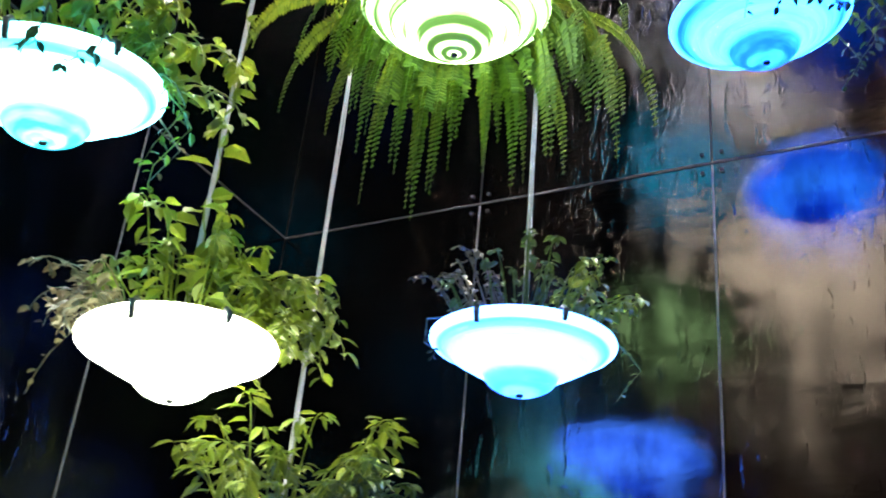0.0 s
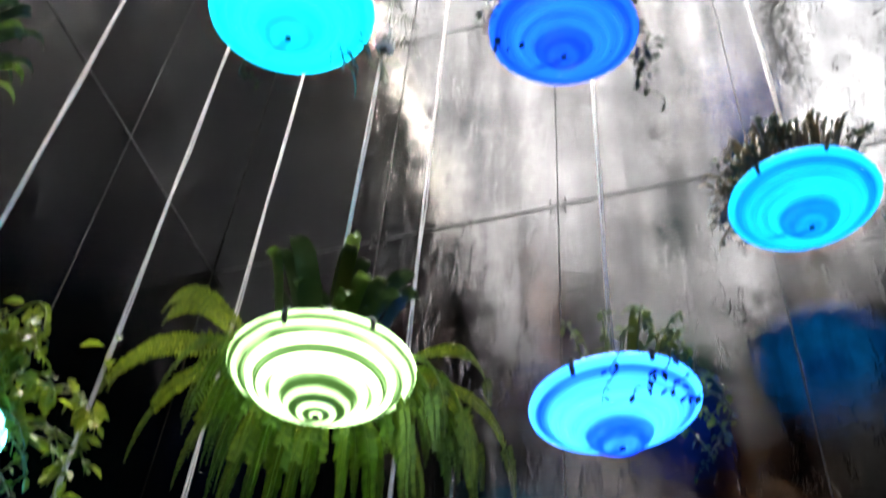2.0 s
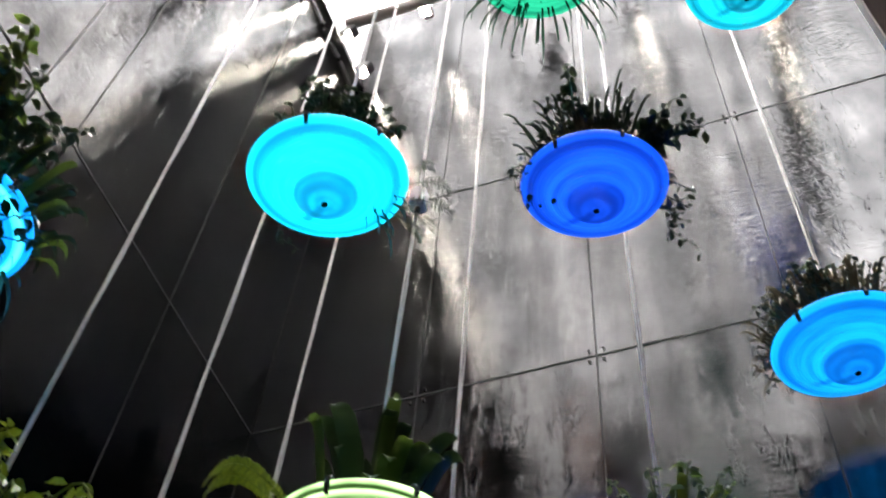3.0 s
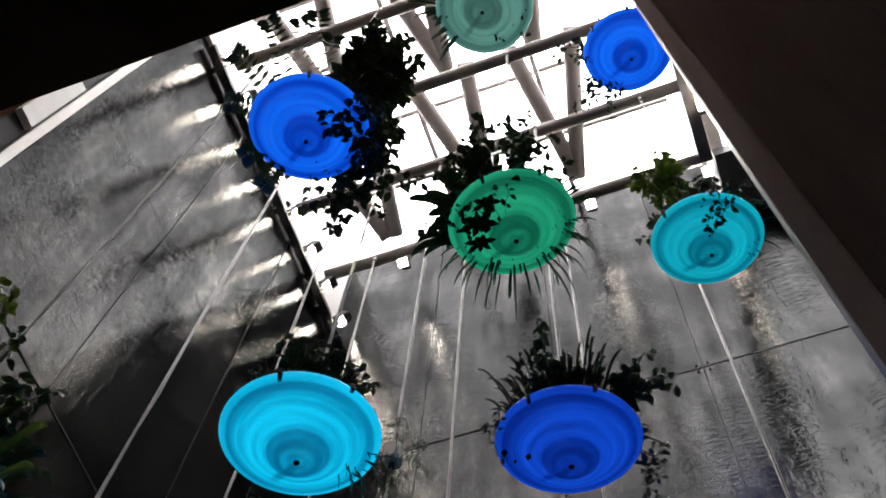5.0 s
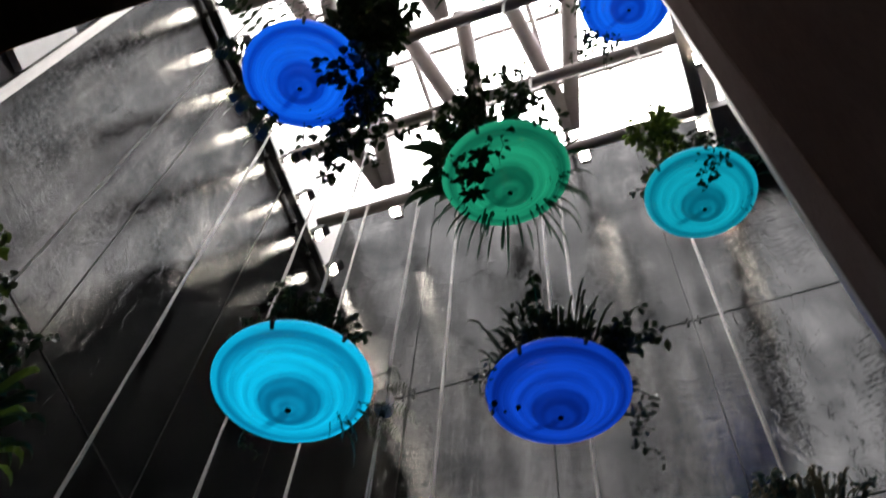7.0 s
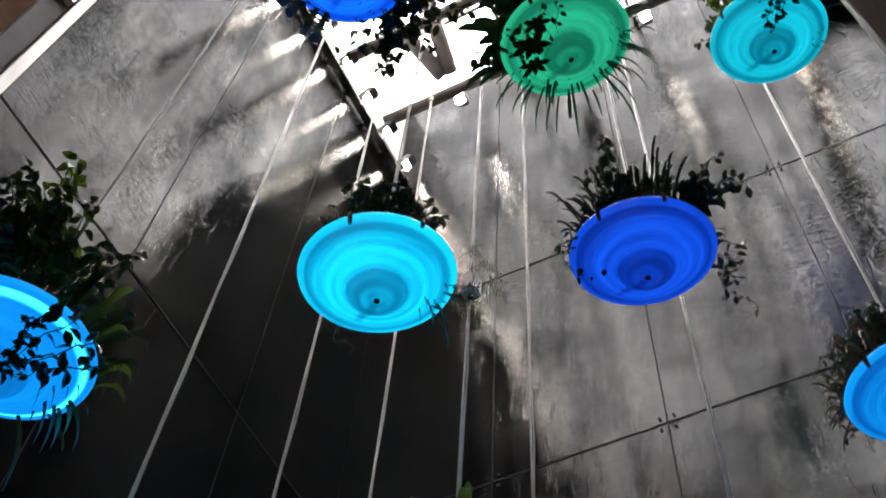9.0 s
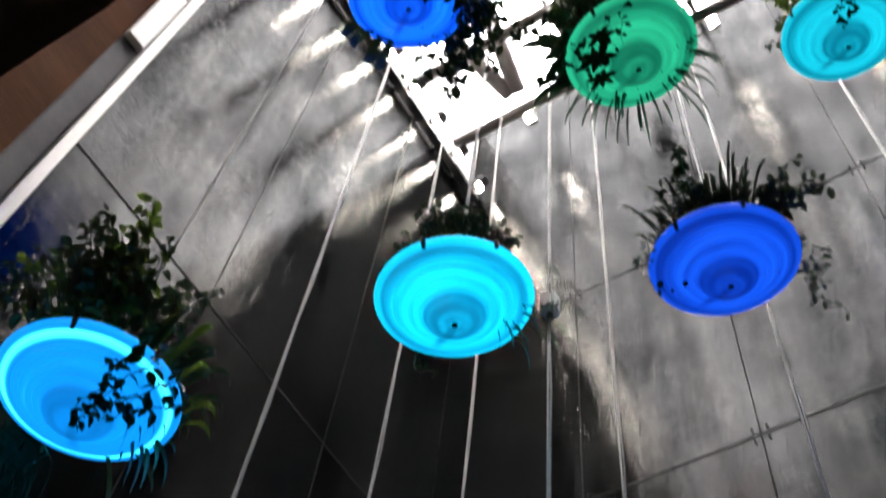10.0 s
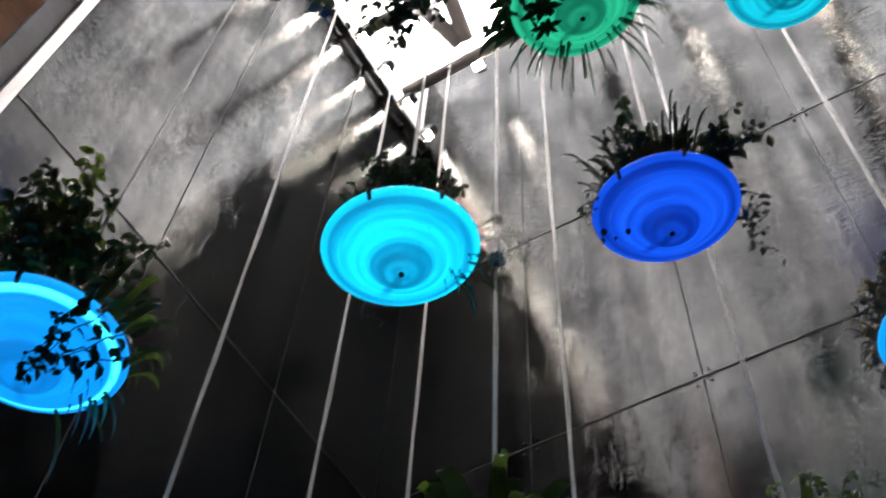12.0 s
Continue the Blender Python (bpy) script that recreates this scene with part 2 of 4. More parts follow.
BROWN = plain("brown_veneer", (0.055, 0.020, 0.007), (0.11, 0.042, 0.016), 0.8, 0, 3, 0.2, (1, 0.15, 1), spec=0.03)
CANOPY = plain("dark_canopy_veneer", (0.10, 0.055, 0.035), (0.17, 0.095, 0.060), 0.8, 0, 2.0, 0.15, (1, 0.2, 1), spec=0.05)
SLATE_PAINT = plain("slate_painted_steel", (0.055, 0.05, 0.055), (0.085, 0.078, 0.084), 0.6, 0.0, 5, 0.1, spec=0.15)
UPPER_WOOD = plain("upper_brown_wood", (0.036, 0.021, 0.013), (0.072, 0.044, 0.028), 0.6, 0, 2, 0.2, (1, 1, 0.15), spec=0.2)
DARK_PLASTER = plain("dark_plaster", (0.014, 0.012, 0.010), (0.026, 0.022, 0.019), 0.85, 0, 2.0, spec=0.1)
TRIM = plain("brushed_trim", (0.26, 0.25, 0.24), (0.40, 0.38, 0.36), 0.4, 0.7, 8, 0.1, (1, 1, 0.1))
GREY_PAINT = plain("grey_painted_steel", (0.20, 0.19, 0.185), (0.30, 0.285, 0.28), 0.5, 0.1, 5, 0.1)
BEAM = plain("taupe_painted_steel", (0.30, 0.27, 0.26), (0.42, 0.38, 0.37), 0.45, 0.2, 6, 0.1)
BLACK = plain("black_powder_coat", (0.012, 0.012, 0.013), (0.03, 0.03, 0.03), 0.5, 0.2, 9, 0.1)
WHITE_PAINT = plain("white_painted_metal", (0.70, 0.69, 0.67), (0.82, 0.81, 0.79), 0.45, 0, 4, 0.05)
FLOOR = plain("dark_stone_tile", (0.05, 0.048, 0.045), (0.11, 0.10, 0.095), 0.3, 0, 2.0, 0.1)
ROPE = plain("galvanised_wire_rope", (0.22, 0.21, 0.20), (0.36, 0.345, 0.325), 0.38, 0.75, 40, 0.4, (1, 1, 0.3), 300)
# dark copy of ROPE, for the one cable that hangs in shade
ROPE_SHADED = plain("shaded_wire_rope", (0.05, 0.048, 0.045), (0.09, 0.086, 0.08), 0.6, 0.3, 40, 0.4, (1, 1, 0.3), 300)
FLEX = plain("pale_power_flex", (0.22, 0.21, 0.195), (0.32, 0.30, 0.28), 0.5, 0, 30, 0.1)
SOIL = plain("damp_potting_soil", (0.012, 0.009, 0.006), (0.05, 0.035, 0.022), 0.95, 0, 25, 0.8, (1, 1, 1), 120)
GLASS = glass()
# glow of the band added behind the viewer
BAND_GLOW = lamp_mat("reflected_band_glow", (1.0, 0.80, 0.58), 4.0)
AMBER = lamp_mat("amber_shade", (1.0, 0.42, 0.14), 3.0)
SPOT = lamp_mat("spot_lens", (1.0, 0.90, 0.76), 130.0)
LEAF_LIME = leaf_mat("lime_leaf", (0.065, 0.10, 0.006), (0.19, 0.23, 0.018), 0.42)
LEAF_GREEN = leaf_mat("green_leaf", (0.032, 0.062, 0.009), (0.095, 0.14, 0.018), 0.4)
# near-black puts backlit shade into the leaf colour; also for dark-leaved plants
LEAF_DARK_BACKLIT = leaf_mat("dark_backlit_leaf", (0.008, 0.018, 0.006), (0.028, 0.050, 0.012), 0.12)
LEAF_DRY = leaf_mat("dry_leaf", (0.05, 0.04, 0.018), (0.15, 0.12, 0.06), 0.3)
FERN = leaf_mat("fern_frond", (0.042, 0.085, 0.006), (0.13, 0.21, 0.018), 0.5)
STEM = plain("plant_stem", (0.05, 0.06, 0.02), (0.11, 0.10, 0.04), 0.7, 0, 20)


# ---- mesh helpers ----
def finish(name, bm, material, parent=None, smooth=False):
    me = bpy.data.meshes.new(name)
    bm.to_mesh(me)
    bm.free()
    me.materials.append(material)
    if smooth:
        for p in me.polygons:
            p.use_smooth = True
    ob = new(name, me)
    if parent:
        ob.parent = parent
    return ob


def part(name, bm, material, parent, label="", smooth=False):
    ob = finish(name, bm, material, parent, smooth)
    return tagged(ob, label) if label else ob


def structure(name, bm, material, label, category, smooth=False):
    return tagged(finish(name, bm, material, None, smooth), label, category, kind="structure")


def box(bm, a, b, bevel=0.0):
    lo, hi = [min(p, q) for p, q in zip(a, b)], [max(p, q) for p, q in zip(a, b)]
    made = bmesh.ops.create_cube(bm, size=1.0)["verts"]
    for v in made:
        v.co = Vector([l + (c + 0.5) * (h - l) for l, h, c in zip(lo, hi, v.co)])
    if bevel:
        edges = list({e for v in made for e in v.link_edges})
        bmesh.ops.bevel(bm, geom=edges, offset=bevel, segments=2, affect="EDGES")
    return bm


def boxed(*corners, bevel=0.0):
    return box(bmesh.new(), *corners, bevel=bevel)


def tube(bm, points, radii, sides=8):
    """A tube along points; the radius may change from point to point."""
    pts = [Vector(p) for p in points]
    if not hasattr(radii, "__len__"):
        radii = [radii] * len(pts)
    rings = []
    for i, p in enumerate(pts):
        d = (pts[min(i + 1, len(pts) - 1)] - pts[max(i - 1, 0)]).normalized()
        side = d.cross(Vector((0.31, 0.17, 0.93) if abs(d.z) < 0.9 else (1, 0, 0))).normalized()
        up = side.cross(d)
        rings.append([bm.verts.new(p + radii[i] * (math.cos(2 * math.pi * k / sides) * side + math.sin(2 * math.pi * k / sides) * up)) for k in range(sides)])
    for r0, r1 in zip(rings, rings[1:]):
        for k in range(sides):
            bm.faces.new((r0[k], r0[(k + 1) % sides], r1[(k + 1) % sides], r1[k]))
    bm.faces.new(rings[0][::-1])
    bm.faces.new(rings[-1])
    return bm


def spun(bm, profile, sides=64):
    """A surface of revolution about z from (radius, height) pairs."""
    rings = []
    for r, z in profile:
        rings.append([bm.verts.new((r * math.cos(2 * math.pi * k / sides), r * math.sin(2 * math.pi * k / sides), z)) for k in range(sides)] if r > 1e-5 else [bm.verts.new((0, 0, z))])
    for a, b in zip(rings, rings[1:]):
        for k in range(sides):
            j = (k + 1) % sides
            if len(a) == 1:
                bm.faces.new((a[0], b[j], b[k]))
            elif len(b) == 1:
                bm.faces.new((a[k], a[j], b[0]))
            else:
                bm.faces.new((a[k], a[j], b[j], b[k]))
    return bm


# ---- structure: steel water walls, skylight, dark hall round the viewer ----
WX, WY, ROOF, GLAZED = -3.68, 4.80, 13.2, 15.25      # left wall, far wall, roof underside
X1 = 2.40                             # far wall goes on behind the pier
SEAMS = [EYE + 0.41, EYE + 3.09, EYE + 5.77, EYE + 8.45]   # heights of the sheet joints


def wall_sheets(name, axis, lo, hi, breaks, label):
    """A wall of steel sheets with thin joints between them, each sheet a part."""
    root = structure(name, boxed((WX - 0.32, WY + 0.02, -0.02), (X1, WY + 0.3, GLAZED + 0.1)) if axis == "x" else
                     boxed((WX - 0.3, lo, -0.02), (WX - 0.02, WY + 0.02, ROOF + 0.3)), DARK_PLASTER, label, "wall")
    levels = [0.0] + SEAMS + ([EYE + 11.13, GLAZED + 0.05] if axis == "x" else [ROOF + 0.25])
    spots = [lo] + breaks + [hi]
    g = 0.004
    for z0, z1 in zip(levels, levels[1:]):
        for s0, s1 in zip(spots, spots[1:]):
            if axis == "x":
                part("steel_sheet", boxed((s0 + g, WY, z0 + g), (s1 - g, WY + 0.018, z1 - g), bevel=0.002), STEEL_WALL, root)
            else:
                part("steel_sheet", boxed((WX - 0.018, s0 + g, z0 + g), (WX, s1 - g, z1 - g), bevel=0.002), STEEL_WALL, root)
    for z in SEAMS:
        # same strip throughout; the upper ones carry the painted shade tone
        mat, say = (SEAM, "thin metal joint strip") if z < EYE + 1 else (SEAM_SHADED, "thin metal joint strip in a shaded tone")
        if axis == "x":
            part("joint_strip", boxed((lo, WY - 0.006, z - 0.007), (hi, WY - 0.001, z + 0.007)), mat, root, say)
        elif z < EYE + 8:
            part("joint_strip", boxed((WX + 0.001, lo, z - 0.007), (WX + 0.006, hi, z + 0.007)), mat, root, say)
    for s in breaks:
        for z0, z1 in zip(levels, levels[1:]):
            mat, say = (SEAM, "thin metal joint strip") if z1 < EYE + 4 else (SEAM_SHADED, "thin metal joint strip in a shaded tone")
            if axis == "x":
                part("joint_strip", boxed((s - 0.004, WY - 0.005, z0 + 0.014), (s + 0.004, WY - 0.001, z1 - 0.014)), mat, root, say)
            else:
                part("joint_strip", boxed((WX + 0.001, s - 0.004, z0 + 0.014), (WX + 0.005, s + 0.004, z1 - 0.014)), mat, root, say)
    return root


wall_north = wall_sheets("wall_north", "x", WX, X1, [-2.37, -1.07, 0.23], "tall unseen steel sheet added to pass sky on to the far wall wall with rippled reflections")
wall_west = wall_sheets("wall_west", "y", 0.95, WY - 0.004, [2.22, 3.52], "tall unseen steel sheet added to pass sky on to the far wall wall, bright above and dark below")
# fixing bolts in fours on the joint
for bx, bz in [(x, z) for x in (-2.37, -1.07, 0.23) for z in SEAMS]:
    for dx in (-0.05, 0.05):
        for dz in (-0.055, 0.055):
            bm = bmesh.new()
            tube(bm, [(bx + dx, WY + 0.001, bz + dz), (bx + dx, WY - 0.012, bz + dz)], 0.011, 8)
            # upper bolts take the shaded copy too
            part("fixing_bolt", bm, SEAM_SHADED if bz > EYE + 1 else SEAM, wall_north)

floor = structure("floor", boxed((-9, -8, -0.2), (X1 + 0.3, WY + 0.3, -0.02)), FLOOR, "dark polished stone floor", "floor")
south = structure("wall_south", boxed((-9, -8.2, -0.2), (X1 + 0.3, -8, ROOF + 0.3)), UPPER_WOOD, "brown wood wall behind the viewer", "wall")
# unseen ledge, added to keep the band's glow off the wall above
part("ledge", boxed((-5.5, -8.0, EYE + 9.28), (X1, -7.70, EYE + 9.46), bevel=0.02), WHITE_PAINT, south, "unseen cream ledge added to stop the band's glow rising")
# glowing band added to brighten the reflected wall; no known lamp
part("glow_band", boxed((-4.6, -7.88, EYE + 9.06), (X1 - 0.1, -7.82, EYE + 9.22), bevel=0.003), BAND_GLOW, south, "unseen warm glowing band added to brighten reflections")
for x in (-4.4, -3.1, -1.8, -0.5, 0.8):
    part("strip_bracket", boxed((x - 0.02, -7.87, EYE + 9.225), (x + 0.02, -7.83, EYE + 9.275)), BLACK, south)
# unseen dark sheet, added so the upper wall reflects darker
part("upper_cladding", boxed((-8.99, -7.998, EYE + 9.47), (X1, -7.96, ROOF - 0.002)), DARK_PLASTER, south, "unseen dark sheet added to darken the reflected wall")
hall_lamp = new("wall_lamp")
part("backplate", boxed((-0.48, -7.958, 12.3), (-0.02, -7.93, 12.8), bevel=0.008), BLACK, hall_lamp)
part("shade", boxed((-0.36, -7.93, 12.43), (-0.14, -7.78, 12.67), bevel=0.03), AMBER, hall_lamp, "glowing amber shade")
tagged(hall_lamp, "glowing amber wall lamp on the brown wood wall", "wall lamp")
wall_east = structure("wall_east", boxed((X1, -8, -0.2), (X1 + 0.3, WY + 0.3, ROOF + 0.3)), DARK_PLASTER, "dark plaster side wall", "wall")
# unseen sheets, added to lighten what the far wall mirrors
for z0, z1 in zip([0.0] + SEAMS, SEAMS + [ROOF]):
    part("steel_sheet", boxed((X1 - 0.02, 1.95, z0 + 0.004), (X1 - 0.002, WY - 0.004, z1 - 0.004), bevel=0.002), STEEL_WALL, wall_east, "unseen steel sheet added to pass sky on to the far wall")
structure("wall_far_west", boxed((-9.2, -8, -0.2), (-9, 0.7, ROOF + 0.3)), DARK_WOOD, "dark wood side wall", "wall")
structure("wall_recess", boxed((-9.2, 0.56, -0.02), (WX - 0.32, 0.70, ROOF + 0.3)), DARK_WOOD, "dark wood wall of the recess", "wall")

# end of the steel wall: bright trim, grey pilaster, small white box
structure("trim_west", boxed((WX - 0.3, 0.87, -0.02), (WX + 0.012, 0.946, ROOF), bevel=0.006), TRIM, "bright brushed metal end trim of the wall", "trim")
structure("pilaster_west", boxed((WX - 0.3, 0.70, -0.02), (WX - 0.03, 0.866, ROOF), bevel=0.01), SLATE_PAINT, "slate grey painted pilaster", "pilaster")
structure("panel_west", boxed((WX - 0.3, 0.38, -0.02), (WX - 0.03, 0.697, ROOF)), BROWN, "brown veneer panel beside the pilaster", "panel")
notice = new("notice_panel")
part("board", boxed((WX - 0.028, 0.70, EYE + 7.13), (WX + 0.03, 0.85, EYE + 8.20), bevel=0.004), WHITE_PAINT, notice)
tagged(notice, "blank white panel fixed to the grey pilaster", "panel")
# pier beside the viewer
pier = structure("pier_east", boxed((0.60, -8.0, -0.02), (0.95, 1.86, ROOF), bevel=0.004), DARK_WOOD, "tall dark brown clad pier", "pier")
part("edge_trim", boxed((0.586, 1.826, -0.02), (0.96, 1.886, ROOF), bevel=0.003), TRIM, pier, "bright metal edge trim")
for z0 in (-0.02, EYE + 1.2, EYE + 3.6, EYE + 6.0, EYE + 8.4):
    z1 = min(z0 + 2.4, ROOF) if z0 > 0 else EYE + 1.2
    part("edge_panel", boxed((0.586, 1.52, z0 + 0.003), (0.598, 1.812, z1 - 0.003), bevel=0.002), PIER_EDGE, pier, "edge panel with skylight painted in as a paler mauve-brown")
# low dark canopy over the viewer
canopy = structure("ceiling_canopy", boxed((-9, -8, EYE + 2.2), (0.585, 0.192, EYE + 2.5), bevel=0.01), CANOPY, "dark brown canopy ceiling over the viewer", "ceiling")

# ---- skylight ----
SKY_X0, SKY_X1, SKY_Y0, SKY_Y1 = WX, 1.02, -6.0, 4.12
structure("upstand_west", boxed((WX - 0.3, 0.95, ROOF + 0.30), (WX - 0.02, WY, GLAZED), bevel=0.0), WHITE_PAINT, "white painted upstand of the skylight", "upstand")
structure("upstand_recess", boxed((WX - 0.3, SKY_Y0, ROOF + 0.21), (WX - 0.02, 0.946, GLAZED)), WHITE_PAINT, "white painted upstand of the skylight", "upstand")
structure("upstand_east", boxed((SKY_X1 + 0.06, SKY_Y0, ROOF + 0.21), (SKY_X1 + 0.2, WY, GLAZED)), WHITE_PAINT, "white painted upstand of the skylight", "upstand")
structure("upstand_south", boxed((WX, SKY_Y0 - 0.2, ROOF + 0.21), (SKY_X1, SKY_Y0, GLAZED)), WHITE_PAINT, "white painted upstand of the skylight", "upstand")
structure("ceiling_corner", boxed((SKY_X1 + 0.06, SKY_Y1, ROOF), (X1, WY, ROOF + 0.2)), GREY_PAINT, "grey ceiling beside the skylight", "ceiling")
structure("ceiling_side", boxed((SKY_X1, -8, ROOF + 0.002), (X1, -1.0, ROOF + 0.2)), GREY_PAINT, "grey ceiling beside the skylight", "ceiling")
# glazing added here to let in sky for the far wall's right side
side_glazing = structure("side_glazing", boxed((SKY_X1 + 0.21, -0.998, ROOF + 0.204), (X1 - 0.002, SKY_Y1 - 0.002, ROOF + 0.22)), GLASS, "unseen clear glazing added to brighten the far wall's reflection", "glazing")
side_glazing.visible_shadow = False
structure("ceiling_back", boxed((-9, -8, ROOF + 0.002), (SKY_X1, SKY_Y0, ROOF + 0.2)), DARK_PLASTER, "dark ceiling behind the skylight", "ceiling")
structure("ceiling_recess", boxed((-9, SKY_Y0, ROOF + 0.002), (WX, 0.7, ROOF + 0.2)), DARK_PLASTER, "dark ceiling over the recess", "ceiling")
# unseen block and upstand, added to trim the sky mirrored in the far wall
structure("ceiling_bay", boxed((-1.66, SKY_Y0 + 0.004, ROOF + 0.062), (SKY_X1 - 0.12, -2.95, ROOF + 0.2)), DARK_PLASTER, "unseen dark block added to cut the reflected sky", "ceiling")
structure("upstand_bay", boxed((-1.72, SKY_Y0 + 0.004, ROOF + 0.062), (-1.664, -2.95, GLAZED - 0.12)), WHITE_PAINT, "white painted upstand of the skylight", "upstand")
skylight = new("skylight")
tagged(skylight, "large glazed skylight on round taupe steel beams", "skylight", kind="structure")
ROWS = [4.10, 3.24, 2.36, 1.50, 0.62, -0.26, -1.14, -2.02, -2.90, -3.78, -4.66, -5.54]
COLS = [-2.86, -1.79, -0.66, 0.45]
for y in ROWS:
    bm = bmesh.new()
    tube(bm, [(WX + 0.2, y, ROOF - 0.02), (0.92, y, ROOF - 0.02)], 0.07, 16)
    part("beam", bm, BEAM, skylight, smooth=True)
for y0, y1 in list(zip(ROWS[1:], ROWS)) + [(4.10, WY)]:
    for x0, x1 in ((WX, -2.1), (-2.1, -0.55), (-0.55, SKY_X1)):
        pane = part("pane", boxed((x0 + 0.02, y0 + 0.03, GLAZED), (x1 - 0.02, y1 - 0.03, GLAZED + 0.012)), GLASS, skylight)
        pane.visible_shadow = False
for x in (-2.1, -0.55):
    part("glazing_bar", boxed((x - 0.03, SKY_Y0, GLAZED - 0.10), (x + 0.03, WY, GLAZED - 0.004)), BEAM, skylight)
for y0, y1 in zip(ROWS[1:], ROWS):
    for x0, x1 in ((WX + 0.02, -2.135), (-2.065, -0.585), (-0.515, SKY_X1 - 0.12)):
        part("glazing_bar", boxed((x0, y1 - 0.20, GLAZED - 0.09), (x1, y1 - 0.15, GLAZED - 0.004), bevel=0.004), BEAM, skylight)
# bracing in V pairs above the beams
for k in range(0, 11, 2):
    ya, yb = ROWS[k] + 0.1, ROWS[min(k + 2, 11)] + 0.1
    for xa, xb in ((-0.42, -0.72), (-0.42, 0.02), (-1.48, -1.95), (-1.48, -1.25), (-2.85, -3.3), (-2.75, -2.45)):
        bm = bmesh.new()
        tube(bm, [(xa, ya, ROOF + 0.95), (xb, yb, ROOF + 0.95)], 0.10, 10)
        part("brace", bm, BEAM, skylight, smooth=True)
for x in (SKY_X1 - 0.04,):
    part("edge_beam", boxed((x - 0.07, SKY_Y0, ROOF - 0.12), (x + 0.07, SKY_Y1, ROOF + 0.25), bevel=0.01), BEAM, skylight)
part("edge_beam", boxed((WX + 0.003, SKY_Y0, ROOF - 0.02), (WX + 0.05, SKY_Y1, ROOF + 0.16)), BEAM, skylight)

# ---- lamp rail along the top of the west wall ----
rail = new("lamp_rail")
tagged(rail, "black lamp rail along the top of the steel wall", "lamp rail")
part("channel", boxed((WX + 0.03, 1.2, ROOF - 0.20), (WX + 0.115, WY - 0.03, ROOF - 0.12), bevel=0.006), BLACK, rail)
for i in range(9):
    y = 1.45 + 0.42 * i
    part("bracket", boxed((WX + 0.001, y - 0.03, ROOF - 0.19), (WX + 0.03, y + 0.03, ROOF - 0.13)), BLACK, rail)


def spot_lamp():
    root = new("spot_lamp")
    tilt = pose(0, 0, 0, 0, 40, 0)
    housing = part("housing", boxed((-0.07, -0.06, -0.05), (0.07, 0.06, 0.06), bevel=0.012), BLACK, root)
    housing.matrix_basis = tilt
    part("bracket", boxed((-0.155, -0.02, -0.01), (-0.03, 0.02, 0.02), bevel=0.004), BLACK, root)
    part("lens", boxed((-0.055, -0.05, -0.058), (0.055, 0.05, -0.051)), SPOT, housing, "glowing warm white lens")
    # side plates added to keep lens glare off the far wall
    for y in (-0.062, 0.056):
        part("barn_door", boxed((-0.065, y, -0.13), (0.065, y + 0.006, -0.045), bevel=0.001), BLACK, housing)
    return tagged(root, "small black spot lamp with a glowing warm lens", "spot lamp", "spot lamps on the rail")


lamp = spot_lamp()
lamp.matrix_basis = pose(WX + 0.25, 4.60, ROOF - 0.16)
for i in range(1, 8):
    copy_thing(lamp, pose(WX + 0.25, 4.60 - 0.46 * i, ROOF - 0.16))
for x, y, z in ((-2.6, 4.30, 0.16), (-0.35, 4.30, 0.16), (1.08, 3.5, -0.16), (0.98, 4.35, 0.16)):
    copy_thing(lamp, pose(x, y, ROOF + z, 0, 0, 90))


pendant = new("pendant_lamp")
bm = bmesh.new()
tube(bm, [(-2.66, -1.14, ROOF - 0.09), (-2.66, -1.14, ROOF - 0.34)], 0.012, 8)
part("stem", bm, BLACK, pendant)
bm = spun(bmesh.new(), [(0.0, -0.62), (0.09, -0.60), (0.13, -0.50), (0.11, -0.38), (0.04, -0.33), (0.0, -0.33)], 24)
for v in bm.verts:
    v.co += Vector((-2.66, -1.14, ROOF))
part("globe", bm, AMBER, pendant, "glowing amber globe", True)
tagged(pendant, "amber globe pendant lamp under a skylight beam", "pendant lamp")

# ---- planter bowls ----
def bowl_profile(depth, ribs=0.0):
    """Rim lip, crease, terraced body, step and domed base, as (radius, height) pairs."""
    pts = [(0.372, 0.012), (0.388, 0.012), (0.398, 0.005), (0.402, -0.006), (0.399, -0.018), (0.388, -0.028), (0.372, -0.032), (0.358, -0.033), (0.350, -0.037)]
    r0, z0, r1, z1 = 0.346, -0.043, 0.166, -0.146
    for k in range(31):
        s = k / 30
        step = 0.005 * math.sin(s * 10 * math.pi) * (1.0 + ribs)
        pts.append((r0 + (r1 - r0) * s + 0.5 * step, z0 + (z1 - z0) * s ** 0.92 - step))
    pts += [(0.160, -0.150), (0.155, -0.158), (0.151, -0.168), (0.142, -0.180), (0.128, -0.192), (0.110, -0.203), (0.088, -0.2135), (0.060, -0.2215), (0.030, -0.2255), (0.0, -0.2265)]
    return [(r, z * depth if z < 0 else z) for r, z in pts]


